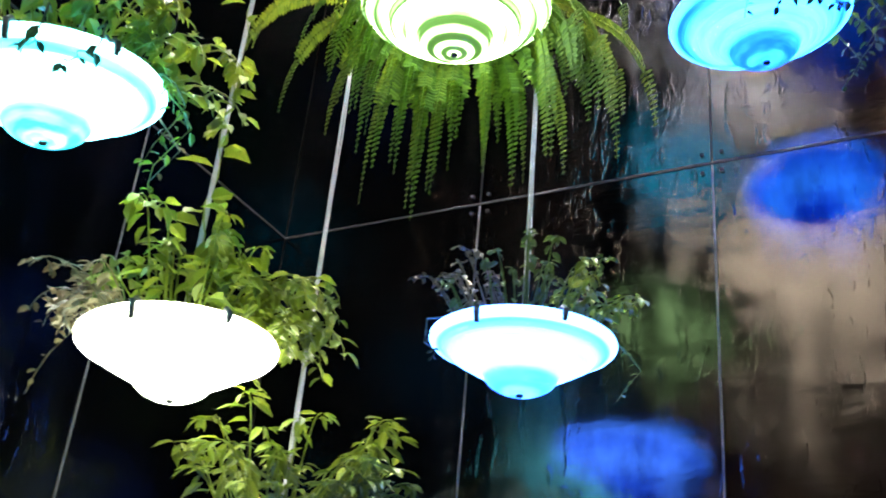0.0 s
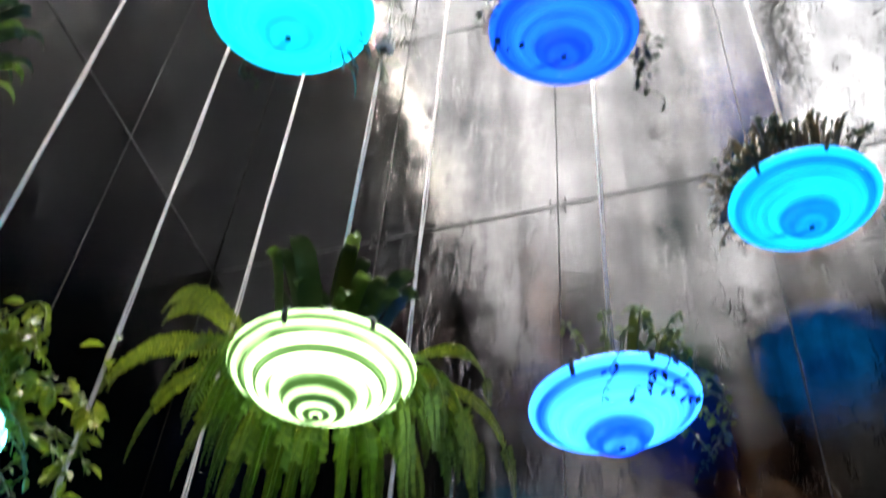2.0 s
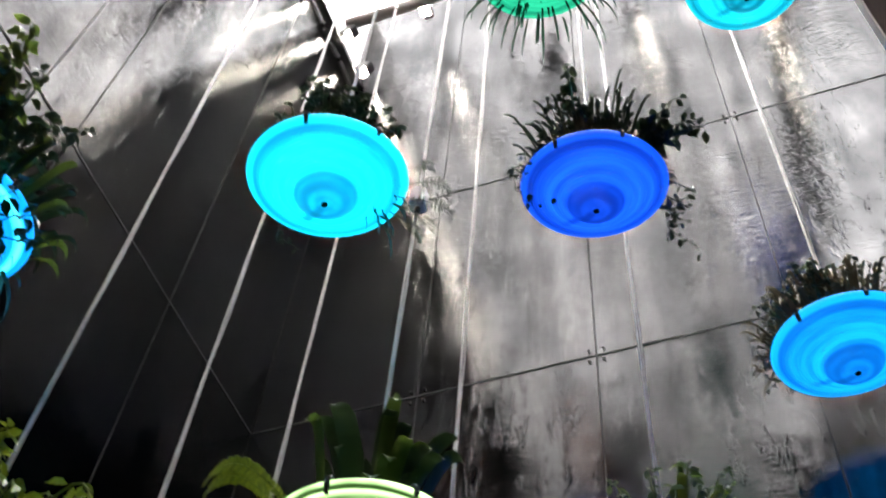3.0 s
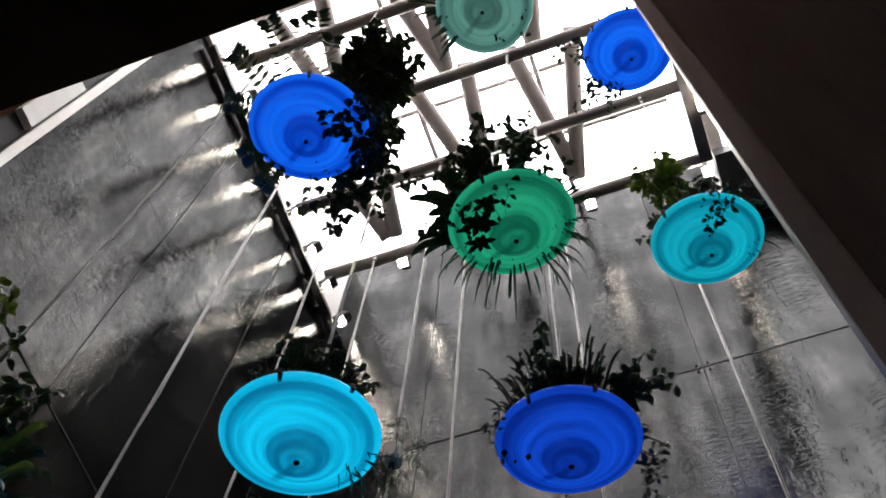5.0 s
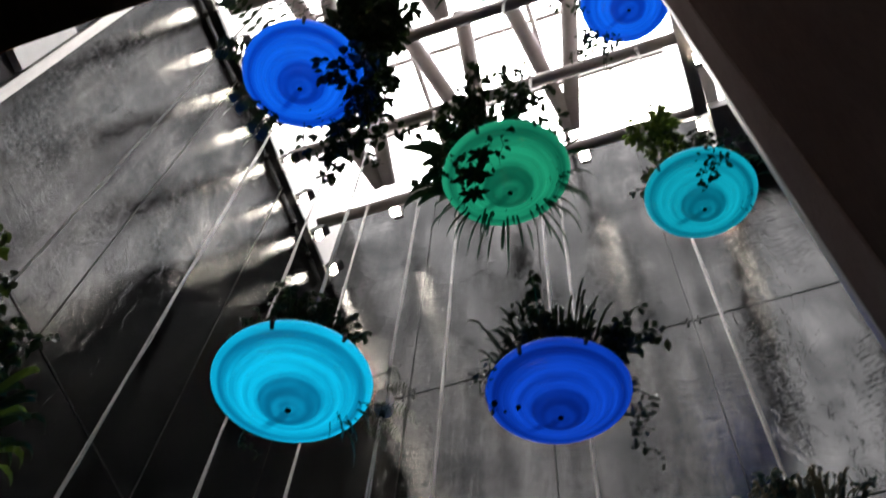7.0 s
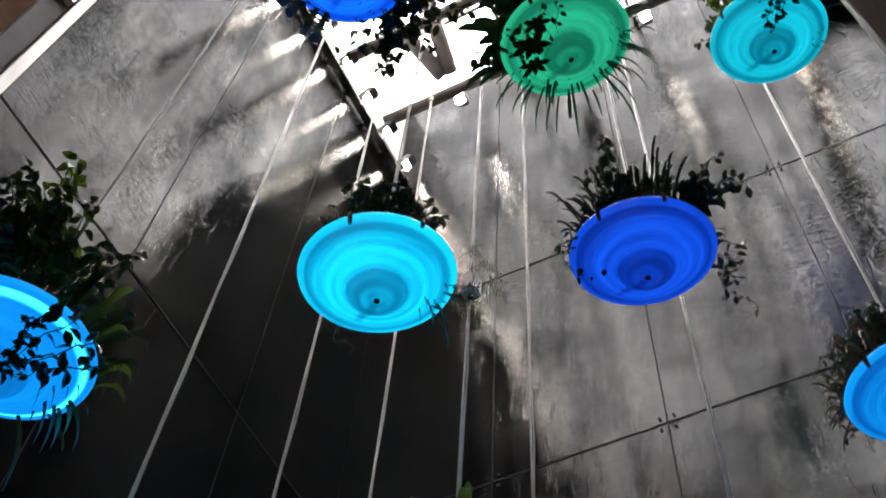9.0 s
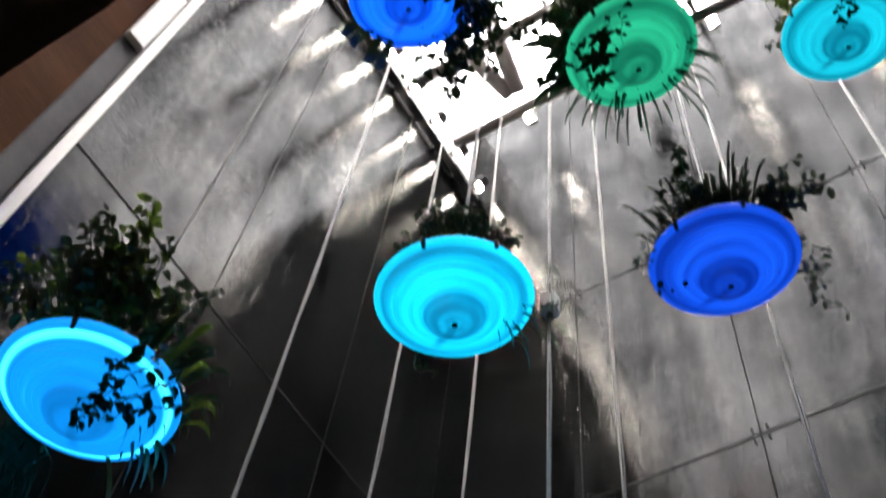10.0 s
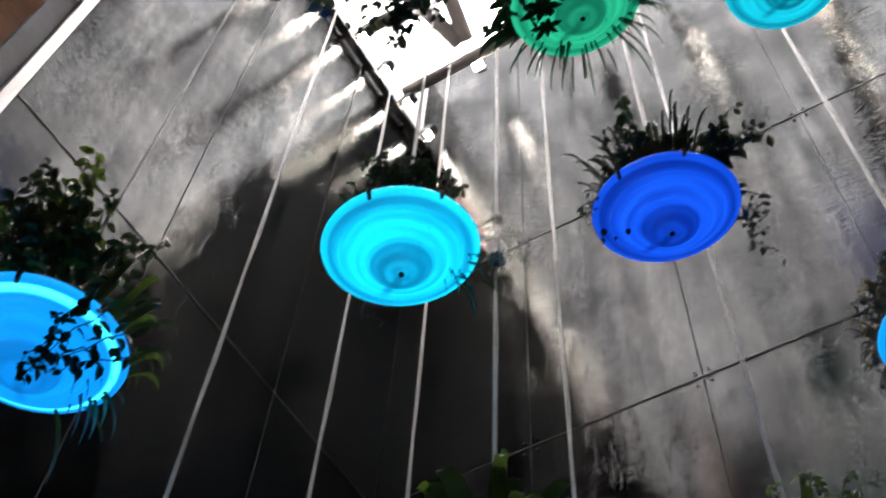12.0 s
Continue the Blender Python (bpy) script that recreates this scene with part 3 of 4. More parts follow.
def planter_bowl(x, y, z, tx, ty, material, label, depth, ribs):
    up = Vector((tx, ty, 1)).normalized()
    side = Vector((0, 1, 0)).cross(up).normalized()
    m = Matrix((side, up.cross(side), up)).transposed().to_4x4()
    m.translation = (x, y, EYE + z)
    root = new("planter_bowl")
    root.matrix_basis = m
    bm = spun(bmesh.new(), bowl_profile(depth, ribs), 96)
    bmesh.ops.recalc_face_normals(bm, faces=bm.faces)
    shell = part("shell", bm, material, root, smooth=True)
    part("inner_shell", spun(bmesh.new(), [(0.372, 0.012), (0.36, -0.01), (0.33, -0.035)], 72), material, root, smooth=True)
    bm = spun(bmesh.new(), [(0.0, 0.015), (0.12, 0.008), (0.25, -0.008), (0.352, -0.018)], 32)
    for v in bm.verts:
        v.co.z += 0.02 * noise.noise(v.co * 9 + Vector((x, y, z)))
    part("soil", bm, SOIL, root, "damp dark potting soil", smooth=True)
    bm = bmesh.new()
    low = -0.2265 * depth
    tube(bm, [(0, 0, low + 0.004), (0, 0, low - 0.006), (0, 0, low - 0.010)], [0.016, 0.016, 0.010], 16)
    part("drain_plug", bm, BLACK, shell, "small dark drain plug")
    facing = math.degrees(math.atan2(-y, -x))
    for a, drop in ((facing - 27, -0.062), (facing + 24, -0.036)):
        bm = bmesh.new()
        ca, sa = math.cos(radians(a)), math.sin(radians(a))
        tube(bm, [(0.35 * ca, 0.35 * sa, 0.02), (0.385 * ca, 0.385 * sa, 0.026), (0.409 * ca, 0.409 * sa, 0.006), (0.411 * ca, 0.411 * sa, -0.02), (0.402 * ca, 0.402 * sa, drop)], [0.012, 0.013, 0.013, 0.013, 0.010], 8)
        part("rim_clip", bm, BLACK, shell, "black rim clip")
    tagged(root, label, "planter bowl", "planter bowls in the shaft")
    # suspension: wire rope and flex side by side up to the beam
    hang = new("suspension_cable")
    hang.matrix_basis = pose(x + (0.06 if x < -2.8 and 2 < y < 2.5 else 0.0), y, EYE + z)
    top = ROOF - 0.085 - (EYE + z)
    bm = bmesh.new()
    tube(bm, [(-0.006, 0, 0.0), (-0.006, 0, top)], 0.0065, 6)
    # the westmost rope and flex get shade as a darker colour
    part("wire_rope", bm, ROPE_SHADED if x < -3 else ROPE, hang)
    bm = bmesh.new()
    n = 24
    tube(bm, [(0.008 + 0.004 * math.sin(1.7 * k), 0.004 * math.cos(2.3 * k), top * k / n) for k in range(n + 1)], 0.005, 6)
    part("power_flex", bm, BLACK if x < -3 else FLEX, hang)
    bm = bmesh.new()
    tube(bm, [(0, 0, top - 0.07), (0, 0, top)], 0.022, 10)
    part("beam_clamp", bm, BEAM, hang)
    tagged(hang, "wire rope and power flex toned dark for shade, hanging from the roof" if x < -3 else "steel wire rope and power flex hanging from the beam", "cable", "cables of the bowls")
    return m


C = {
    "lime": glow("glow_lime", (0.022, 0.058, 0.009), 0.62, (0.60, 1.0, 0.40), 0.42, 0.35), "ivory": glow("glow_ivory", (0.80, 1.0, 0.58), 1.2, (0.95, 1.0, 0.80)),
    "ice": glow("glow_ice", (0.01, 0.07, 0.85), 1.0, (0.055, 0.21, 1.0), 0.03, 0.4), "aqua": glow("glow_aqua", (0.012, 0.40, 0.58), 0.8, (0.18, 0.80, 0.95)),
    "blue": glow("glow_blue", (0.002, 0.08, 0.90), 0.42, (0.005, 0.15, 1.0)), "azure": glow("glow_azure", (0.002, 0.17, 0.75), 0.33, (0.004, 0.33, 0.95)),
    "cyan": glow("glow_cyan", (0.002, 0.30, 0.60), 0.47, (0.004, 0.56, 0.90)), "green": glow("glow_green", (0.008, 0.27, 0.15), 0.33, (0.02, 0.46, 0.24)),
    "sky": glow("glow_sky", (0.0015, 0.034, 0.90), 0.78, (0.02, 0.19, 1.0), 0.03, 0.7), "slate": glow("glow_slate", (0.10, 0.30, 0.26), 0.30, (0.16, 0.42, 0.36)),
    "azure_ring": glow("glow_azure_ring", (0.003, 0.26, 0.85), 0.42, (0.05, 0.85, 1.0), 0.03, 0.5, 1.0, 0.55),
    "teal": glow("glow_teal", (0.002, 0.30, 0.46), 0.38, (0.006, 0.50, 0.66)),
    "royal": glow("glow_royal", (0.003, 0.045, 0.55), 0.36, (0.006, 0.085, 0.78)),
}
BOWLS = {
    "A": (-1.84, 2.39, 4.66, 0.009, -0.193, "cyan", "cyan glowing resin planter bowl hung on a cable"),
    "B": (-0.66, 3.15, 5.19, 0.05, -0.221, "royal", "deep blue glowing resin planter bowl with leaf specks"),
    "C": (-0.69, 2.30, 6.44, -0.034, -0.30, "green", "green glowing resin planter bowl under trailing leaves"),
    "D": (0.49, 3.22, 7.43, 0.072, -0.246, "teal", "turquoise glowing resin planter bowl below the skylight"),
    "E": (-1.83, 1.45, 7.07, 0.032, -0.23, "blue", "blue glowing resin planter bowl under a large bush"),
    "F": (0.44, 2.31, 9.91, 0.012, -0.219, "blue", "blue glowing resin planter bowl high under the skylight"),
    "T": (-0.60, 1.39, 9.12, 0.103, -0.082, "slate", "grey-green glowing resin planter bowl high under the skylight"),
    "G": (-1.76, 3.22, 3.04, 0.009, -0.112, "lime", "pale green ribbed planter bowl with hanging fern"),
    "H": (-0.66, 4.04, 3.31, -0.06, -0.136, "sky", "blue-white glowing resin planter bowl with trailing vine"),
    "J": (0.41, 4.17, 4.63, -0.015, -0.136, "azure", "azure glowing resin planter bowl with dry tuft"),
    "L": (-2.85, 3.18, 1.59, -0.048, -0.04, "ivory", "ivory brightly glowing planter bowl with lime vine"),
    "M": (-1.73, 4.04, 1.84, 0.025, -0.047, "ice", "blue-white glowing planter bowl with sparse herbs"),
    "N": (-2.82, 2.23, 2.20, 0.002, -0.156, "aqua", "aqua-white glowing planter bowl with trailing vines"),
    "O": (-2.85, 4.05, 1.00, 0.0, -0.05, "blue", "blue glowing planter bowl with a leafy shrub"),
    "P": (-3.05, 1.53, 3.64, 0.039, -0.08, "azure_ring", "sky-blue glowing planter bowl with a leafy bush"),
}
HIGH = "ABCDEFTJP"      # high bowls made shallower so their plugs fit the camera's view
AT = {k: planter_bowl(*v[:5], C[v[5]], v[6], 0.86 if k in HIGH else 1.04, 2.0 if k == "G" else 0.0) for k, v in BOWLS.items()}


# ---- plants ----
def leaf(bm, p, d, up, length, width, curl=0.25, fold=0.18):
    """A pointed leaf blade with a folded midrib that bends down towards its tip."""
    d, side = d.normalized(), d.cross(up)
    side = side.normalized() if side.length > 1e-4 else Vector((1, 0, 0))
    n = side.cross(d).normalized()
    at = lambda s: p + d * (length * s) - n * (curl * length * s * s)
    b, t = bm.verts.new(at(0)), bm.verts.new(at(1))
    rows = []
    for s, w in ((0.28, 0.42), (0.62, 0.46)):
        c = at(s)
        rows.append([bm.verts.new(c - side * width * w + n * fold * width), bm.verts.new(c), bm.verts.new(c + side * width * w + n * fold * width)])
    r0, r1 = rows
    for f in ((b, r0[1], r0[0]), (b, r0[2], r0[1]), (r0[0], r0[1], r1[1], r1[0]), (r0[1], r0[2], r1[2], r1[1]), (r1[0], r1[1], t), (r1[1], r1[2], t)):
        bm.faces.new(f)


def arc(base, out, reach, rise, drop, n=12):
    """Points of a stem that leaves the base along out, rises and then hangs."""
    o = Vector(out).normalized()
    pts = []
    for k in range(n + 1):
        s = k / n
        pts.append(Vector(base) + o * reach * (1 - (1 - s) ** 1.8) + Vector((0, 0, rise * math.sin(min(1, s * 1.6) * math.pi * 0.5) - drop * s * s)))
    return pts


def along(pts, s):
    f = min(max(s, 0), 0.9999) * (len(pts) - 1)
    i = int(f)
    return pts[i].lerp(pts[i + 1], f - i), (pts[i + 1] - pts[i]).normalized()


def rnd_dir(rng, z=0.0):
    a = rng.uniform(0, 2 * math.pi)
    return Vector((math.cos(a), math.sin(a), z)).normalized()


class Plant:
    """One plant rooted in a bowl; every stem, frond or blade is a part."""

    def __init__(self, key, name, label, seed, category="plant"):
        self.m = AT[key].translation
        self.root = new(name)
        self.root.matrix_basis = Matrix.Translation(self.m)
        tagged(self.root, label, category)
        self.rng = random.Random(seed)
        self.turn = math.degrees(math.atan2(-self.m.x, self.m.y))    # angles are counted from the side that faces the viewer

    def vine(self, pts, size, step, material, stem=0.004, slim=0.55, pair=1, spread=0.9, start=0.08):
        r = self.rng
        bm = bmesh.new()
        total = sum((b - a).length for a, b in zip(pts, pts[1:]))
        n = max(2, int(total / step))
        tube(bm, pts, [stem * (1.2 - 0.8 * i / (len(pts) - 1)) for i in range(len(pts))], 5)
        for i in range(n):
            s = start + (1 - start) * (i + r.uniform(-0.3, 0.3)) / n
            p, d = along(pts, s)
            for _ in range(pair):
                q = rnd_dir(r, r.uniform(-0.7, 0.5))
                dd = (d * (1 - spread) + q * spread + Vector((0, 0, -0.25))).normalized()
                sz = size * r.uniform(0.6, 1.15) * (1.0 - 0.35 * s)
                leaf(bm, p + dd * sz * 0.15, dd, Vector((0, 0, 1)) + 0.4 * rnd_dir(r), sz, sz * slim, r.uniform(0.1, 0.4))
        part("stem", bm, material, self.root)

    def frond(self, pts, pairs, leaflet, slim, material, taper=True, tilt=0.25):
        """A feather frond: leaflets in two ranks along a midrib."""
        r = self.rng
        bm = bmesh.new()
        tube(bm, pts, [0.0035 * (1.2 - 0.9 * i / (len(pts) - 1)) for i in range(len(pts))], 4)
        for i in range(pairs):
            s = 0.06 + 0.94 * (i + 0.5) / pairs
            p, d = along(pts, s)
            sd = d.cross(Vector((0, 0, 1)) if abs(d.z) < 0.95 else Vector((0.3, 1, 0))).normalized()
            sz = leaflet * (math.sin(math.pi * (0.12 + 0.80 * s)) if taper else 1.0) * r.uniform(0.85, 1.1)
            for g in (-1, 1):
                leaf(bm, p, (sd * g + d * tilt).normalized(), sd.cross(d) * g, sz, sz * slim, 0.15, 0.08)
        part("frond", bm, material, self.root)

    def strap(self, pts, width, material, fold=0.25, teeth=0.0):
        """A long strap leaf, keeled along the middle."""
        bm = bmesh.new()
        rows = []
        n = len(pts) - 1
        for i, p in enumerate(pts):
            d = (pts[min(i + 1, n)] - pts[max(i - 1, 0)]).normalized()
            sd = d.cross(Vector((0, 0, 1)))
            sd = sd.normalized() if sd.length > 0.05 else Vector((1, 0, 0))
            up = sd.cross(d)
            s = i / n
            w = width * (0.35 + 0.65 * math.sin(math.pi * min(1, 0.15 + s * 0.7))) * (1 - s ** 4) * 0.5 * (1 + teeth * (1 if i % 2 else -1)) + 0.0015
            rows.append([bm.verts.new(p - sd * w + up * fold * w), bm.verts.new(p), bm.verts.new(p + sd * w + up * fold * w)])
        for a, b in zip(rows, rows[1:]):
            bm.faces.new((a[0], a[1], b[1], b[0]))
            bm.faces.new((a[1], a[2], b[2], b[1]))
        part("blade", bm, material, self.root, smooth=True)

    def rim(self, deg, r=0.33, z=0.0):
        """A point on the bowl, seen from the viewer: 0 right, 90 near side, 180 left, 270 far side."""
        a = radians(self.turn - deg)
        return Vector((r * math.cos(a), r * math.sin(a), z))

    def tuft(self, count, a0, a1, length, width, material, rise=0.5, droop=0.3, r=0.3):
        g = self.rng
        for _ in range(count):
            a = g.uniform(a0, a1)
            ln = length * g.uniform(0.6, 1.15)
            o = self.rim(a, 1)
            self.strap(arc(self.rim(a, g.uniform(0.3, 1.0) * r), o, ln * g.uniform(0.35, 0.8), ln * rise * g.uniform(0.6, 1.3), ln * droop * g.uniform(0.3, 1.5), 6), width * g.uniform(0.7, 1.2), material)

    def bush(self, count, a0, a1, reach, rise, drop, size, material, step=0.05, slim=0.55, r=0.22, pair=1):
        g = self.rng
        for _ in range(count):
            a = g.uniform(a0, a1)
            self.vine(arc(self.rim(a, r * g.uniform(0.3, 1.2), 0.01), self.rim(a + g.uniform(-15, 15), 1), reach * g.uniform(0.6, 1.2), rise * g.uniform(0.5, 1.25), drop * g.uniform(0.5, 1.2), 8),
                      size, step, material, slim=slim, pair=pair)

    def trail(self, deg, length, size, material, step=0.05, r=0.40, swing=0.05, slim=0.6, over=0.06, pair=1):
        """A vine that spills over the rim and hangs down."""
        g = self.rng
        o = self.rim(deg, 1)
        pts = [self.rim(deg, r - 0.12, 0.03), self.rim(deg, r, 0.05), self.rim(deg, r + over, 0.0)]
        k = max(3, int(length / 0.07))
        for i in range(1, k + 1):
            pts.append(self.rim(deg, r + over, 0) + Vector((swing * math.sin(i * 1.1 + g.random()), swing * 0.6 * math.cos(i * 0.9), -length * i / k)))
        self.vine(pts, size, step, material, slim=slim, pair=pair, start=0.15)

    def under(self, deg, reach, size, material, step=0.05, drop=0.16, slim=0.6):
        """A vine that curls over the rim and back below the bowl, in front of its glowing shell."""
        deg = -deg
        pts = [self.rim(deg, 0.36, 0.04), self.rim(deg, 0.43, 0.02), self.rim(deg, 0.43, -0.06)]
        for i in range(1, 7):
            s = i / 6
            pts.append(self.rim(deg + 16 * s, 0.43 - reach * s, -0.07 - drop * s) + 0.015 * rnd_dir(self.rng))
        self.vine(pts, size, step, material, slim=slim, start=0.2)


# G: sword fern that hangs far below the bowl, with a dark nest of upright leaves
g = Plant("G", "hanging_fern", "bright green sword fern with long hanging fronds", 3, "fern")
for i in range(78):
    a = 160 + i * 220 / 78 + g.rng.uniform(-11, 11)
    front = 0.5 - 0.5 * math.sin(radians(a))
    ln = g.rng.uniform(0.16, 0.56) * g.rng.uniform(0.6, 1.15) + 0.40 * front * g.rng.random() ** 2
    o = g.rim(a + g.rng.uniform(-14, 14), 1)
    pts = arc(g.rim(a, 0.32 + 0.05 * g.rng.random(), 0.0), o, 0.08 + 0.20 * g.rng.random(), 0.07 * g.rng.random(), ln, 14)
    g.frond(pts, max(8, int(ln / 0.017)), g.rng.uniform(0.030, 0.058), 0.5, FERN if g.rng.random() < 0.7 else LEAF_LIME, True, 0.3)
for a, reach, rise, drop in ((180, 0.62, 0.10, 0.42), (195, 0.50, 0.05, 0.55), (172, 0.45, 0.22, 0.22), (0, 0.66, 0.10, 0.62), (-12, 0.55, 0.14, 0.50), (8, 0.42, 0.08, 0.62),
                             (215, 0.38, 0.08, 0.55), (-35, 0.40, 0.05, 0.60), (160, 0.48, 0.18, 0.25), (20, 0.5, 0.15, 0.4), (188, 0.70, 0.12, 0.36), (-5, 0.48, 0.05, 0.70)):
    g.frond(arc(g.rim(a, 0.33, 0), g.rim(a, 1), reach * 0.78, rise, drop, 16), 40, 0.05, 0.45, LEAF_LIME, True, 0.3)
g.tuft(14, 10, 170, 0.46, 0.09, LEAF_DARK_BACKLIT, 0.9, 0.12, 0.2)
g.tuft(8, 20, 160, 0.4, 0.09, LEAF_GREEN, 0.9, 0.15, 0.25)
g.strap(arc(Vector((0.02, 0.0, 0)), (0.05, 0, 0), 0.05, 0.85, 0.02, 8), 0.07, LEAF_GREEN)

# L: lime climber that spills to the sides and climbs the cable
p = Plant("L", "lime_vine", "lime green climbing vine spilling over an ivory bowl", 5)
p.bush(26, 20, 160, 0.22, 0.42, 0.10, 0.12, LEAF_LIME, 0.04)
p.bush(18, -25, 40, 0.40, 0.30, 0.20, 0.11, LEAF_LIME, 0.036)
p.bush(18, 140, 215, 0.34, 0.24, 0.16, 0.09, LEAF_DRY, 0.036)
p.bush(18, 0, 360, 0.2, 0.34, 0.10, 0.11, LEAF_GREEN, 0.04)
p.trail(165, 0.34, 0.05, LEAF_DRY, 0.07)
p.trail(-40, 0.10, 0.06, LEAF_LIME, 0.06)
p.vine([Vector((0.016 * math.sin(k * 1.3), 0.016 * math.cos(k * 1.3), 0.05 + k * 0.075)) for k in range(26)], 0.17, 0.075, LEAF_LIME, slim=0.6, spread=0.95)

# M: sparse herbs
p = Plant("M", "herb_tuft", "sparse green herbs with thin stems in a blue bowl", 7)
p.bush(20, 0, 180, 0.16, 0.34, 0.02, 0.06, LEAF_GREEN, 0.032)
p.bush(14, -10, 70, 0.26, 0.26, 0.10, 0.08, LEAF_LIME, 0.036)
p.bush(12, 120, 200, 0.22, 0.30, 0.04, 0.05, LEAF_DRY, 0.03)
p.trail(-8, 0.22, 0.045, LEAF_GREEN, 0.05)
p.under(200, 0.08, 0.05, LEAF_DARK_BACKLIT, 0.06, 0.04)

# N: vines over the aqua bowl
p = Plant("N", "trailing_vine", "yellow-green trailing vine round an aqua bowl", 9)
p.bush(24, 20, 150, 0.30, 0.36, 0.10, 0.10, LEAF_LIME, 0.038)
p.bush(13, -15, 60, 0.40, 0.34, 0.22, 0.10, LEAF_LIME, 0.038)
p.trail(12, 0.42, 0.06, LEAF_LIME, 0.045)
p.trail(30, 0.35, 0.07, LEAF_GREEN, 0.04)
p.trail(-12, 0.22, 0.05, LEAF_DRY, 0.07)
p.under(260, 0.20, 0.065, LEAF_DARK_BACKLIT, 0.035, 0.05)
p.under(285, 0.16, 0.06, LEAF_DARK_BACKLIT, 0.04, 0.05)

# H: vine over the blue-white bowl
p = Plant("H", "trailing_vine", "trailing vine toned dark where backlit, spilling over a blue-white bowl", 11)
p.under(275, 0.20, 0.055, LEAF_DARK_BACKLIT, 0.04, 0.12)
p.under(305, 0.16, 0.06, LEAF_DARK_BACKLIT, 0.03, 0.10)
p.under(325, 0.12, 0.055, LEAF_DARK_BACKLIT, 0.03, 0.08)
p.under(342, 0.08, 0.055, LEAF_DARK_BACKLIT, 0.03, 0.08)
for a in (-35, -15, 5, 22):
    p.trail(a, 0.20 + 0.1 * p.rng.random(), 0.06, LEAF_GREEN, 0.04)
p.bush(22, -20, 130, 0.20, 0.26, 0.05, 0.07, LEAF_GREEN, 0.036)
p.tuft(6, 20, 80, 0.26, 0.05, LEAF_LIME, 0.9, 0.1)

# O: leafy shrub
p = Plant("O", "leafy_shrub", "bright green leafy shrub with upright shoots", 13)
p.bush(44, 0, 360, 0.30, 0.46, 0.02, 0.14, LEAF_LIME, 0.04, 0.36)
p.bush(20, -20, 60, 0.42, 0.34, 0.05, 0.10, LEAF_GREEN, 0.04, 0.4)
p.bush(7, -10, 30, 0.46, 0.18, 0.05, 0.05, LEAF_DRY, 0.04)

# J: dense dry tuft on the far side
p = Plant("J", "dry_sedge", "dense olive-brown sedge tuft over an azure bowl", 15)
p.tuft(90, 20, 215, 0.30, 0.016, LEAF_DRY, 0.7, 0.5, 0.38)
p.bush(40, 40, 225, 0.24, 0.26, 0.14, 0.055, LEAF_DRY, 0.028)
p.bush(46, 30, 230, 0.26, 0.28, 0.14, 0.06, LEAF_DARK_BACKLIT, 0.028)
p.trail(165, 0.16, 0.05, LEAF_DARK_BACKLIT, 0.035)
p.trail(185, 0.16, 0.05, LEAF_DARK_BACKLIT, 0.035)
p.under(30, 0.05, 0.05, LEAF_DARK_BACKLIT, 0.06, 0.02)

# A: low moss and a grassy sprig, in the backlit leaf tone
p = Plant("A", "low_fern", "low fern and a grassy sprig toned dark as backlit in a cyan bowl", 17)
p.bush(56, 35, 150, 0.16, 0.26, 0.05, 0.07, LEAF_DARK_BACKLIT, 0.026)
p.bush(10, 130, 170, 0.14, 0.16, 0.05, 0.05, LEAF_DARK_BACKLIT, 0.03)
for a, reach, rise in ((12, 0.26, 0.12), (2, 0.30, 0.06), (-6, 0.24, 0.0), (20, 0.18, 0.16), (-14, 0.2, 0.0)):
    p.frond(arc(p.rim(a, 0.36, 0), p.rim(a, 1), reach, rise, 0.12, 8), 16, 0.045, 0.16, LEAF_DARK_BACKLIT)
p.tuft(16, -30, 5, 0.22, 0.010, LEAF_DARK_BACKLIT, 0.2, 0.8, 0.36)
p.under(112, 0.03, 0.05, LEAF_DARK_BACKLIT, 0.05, 0.02)

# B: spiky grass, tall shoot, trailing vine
p = Plant("B", "spiky_grass", "spiky grass with a trailing vine toned dark as backlit in a blue bowl", 19)
p.tuft(120, 20, 160, 0.36, 0.014, LEAF_DARK_BACKLIT, 0.85, 0.25, 0.34)
p.tuft(26, -25, 35, 0.32, 0.010, LEAF_DARK_BACKLIT, 0.35, 0.45, 0.34)
p.bush(26, 40, 190, 0.20, 0.24, 0.08, 0.085, LEAF_DARK_BACKLIT, 0.04)
p.bush(5, 95, 125, 0.10, 0.75, 0.02, 0.10, LEAF_DARK_BACKLIT, 0.055)
p.bush(12, 10, 50, 0.36, 0.28, 0.12, 0.11, LEAF_DARK_BACKLIT, 0.045)
p.trail(-5, 0.40, 0.06, LEAF_DARK_BACKLIT, 0.035, swing=0.08)
p.trail(-18, 0.50, 0.06, LEAF_DARK_BACKLIT, 0.035, swing=0.07)
p.trail(-28, 0.30, 0.05, LEAF_DARK_BACKLIT, 0.045)
p.trail(160, 0.16, 0.05, LEAF_DARK_BACKLIT, 0.05)
p.under(190, 0.10, 0.05, LEAF_DARK_BACKLIT, 0.06, 0.03)
p.under(215, 0.04, 0.05, LEAF_DARK_BACKLIT, 0.08, 0.03)
for deg, r, z, size in ((178, 0.345, -0.050, 0.050), (176, 0.215, -0.118, 0.042), (188, 0.30, -0.075, 0.025)):
    bm = bmesh.new()
    leaf(bm, p.rim(deg, r, z), p.rim(deg + 70, 1, -0.2), Vector((0, 0, 1)), size, size * 0.8, 0.05)
    part("stuck_leaf", bm, LEAF_DARK_BACKLIT, p.root, "dead dark leaf stuck under the bowl")

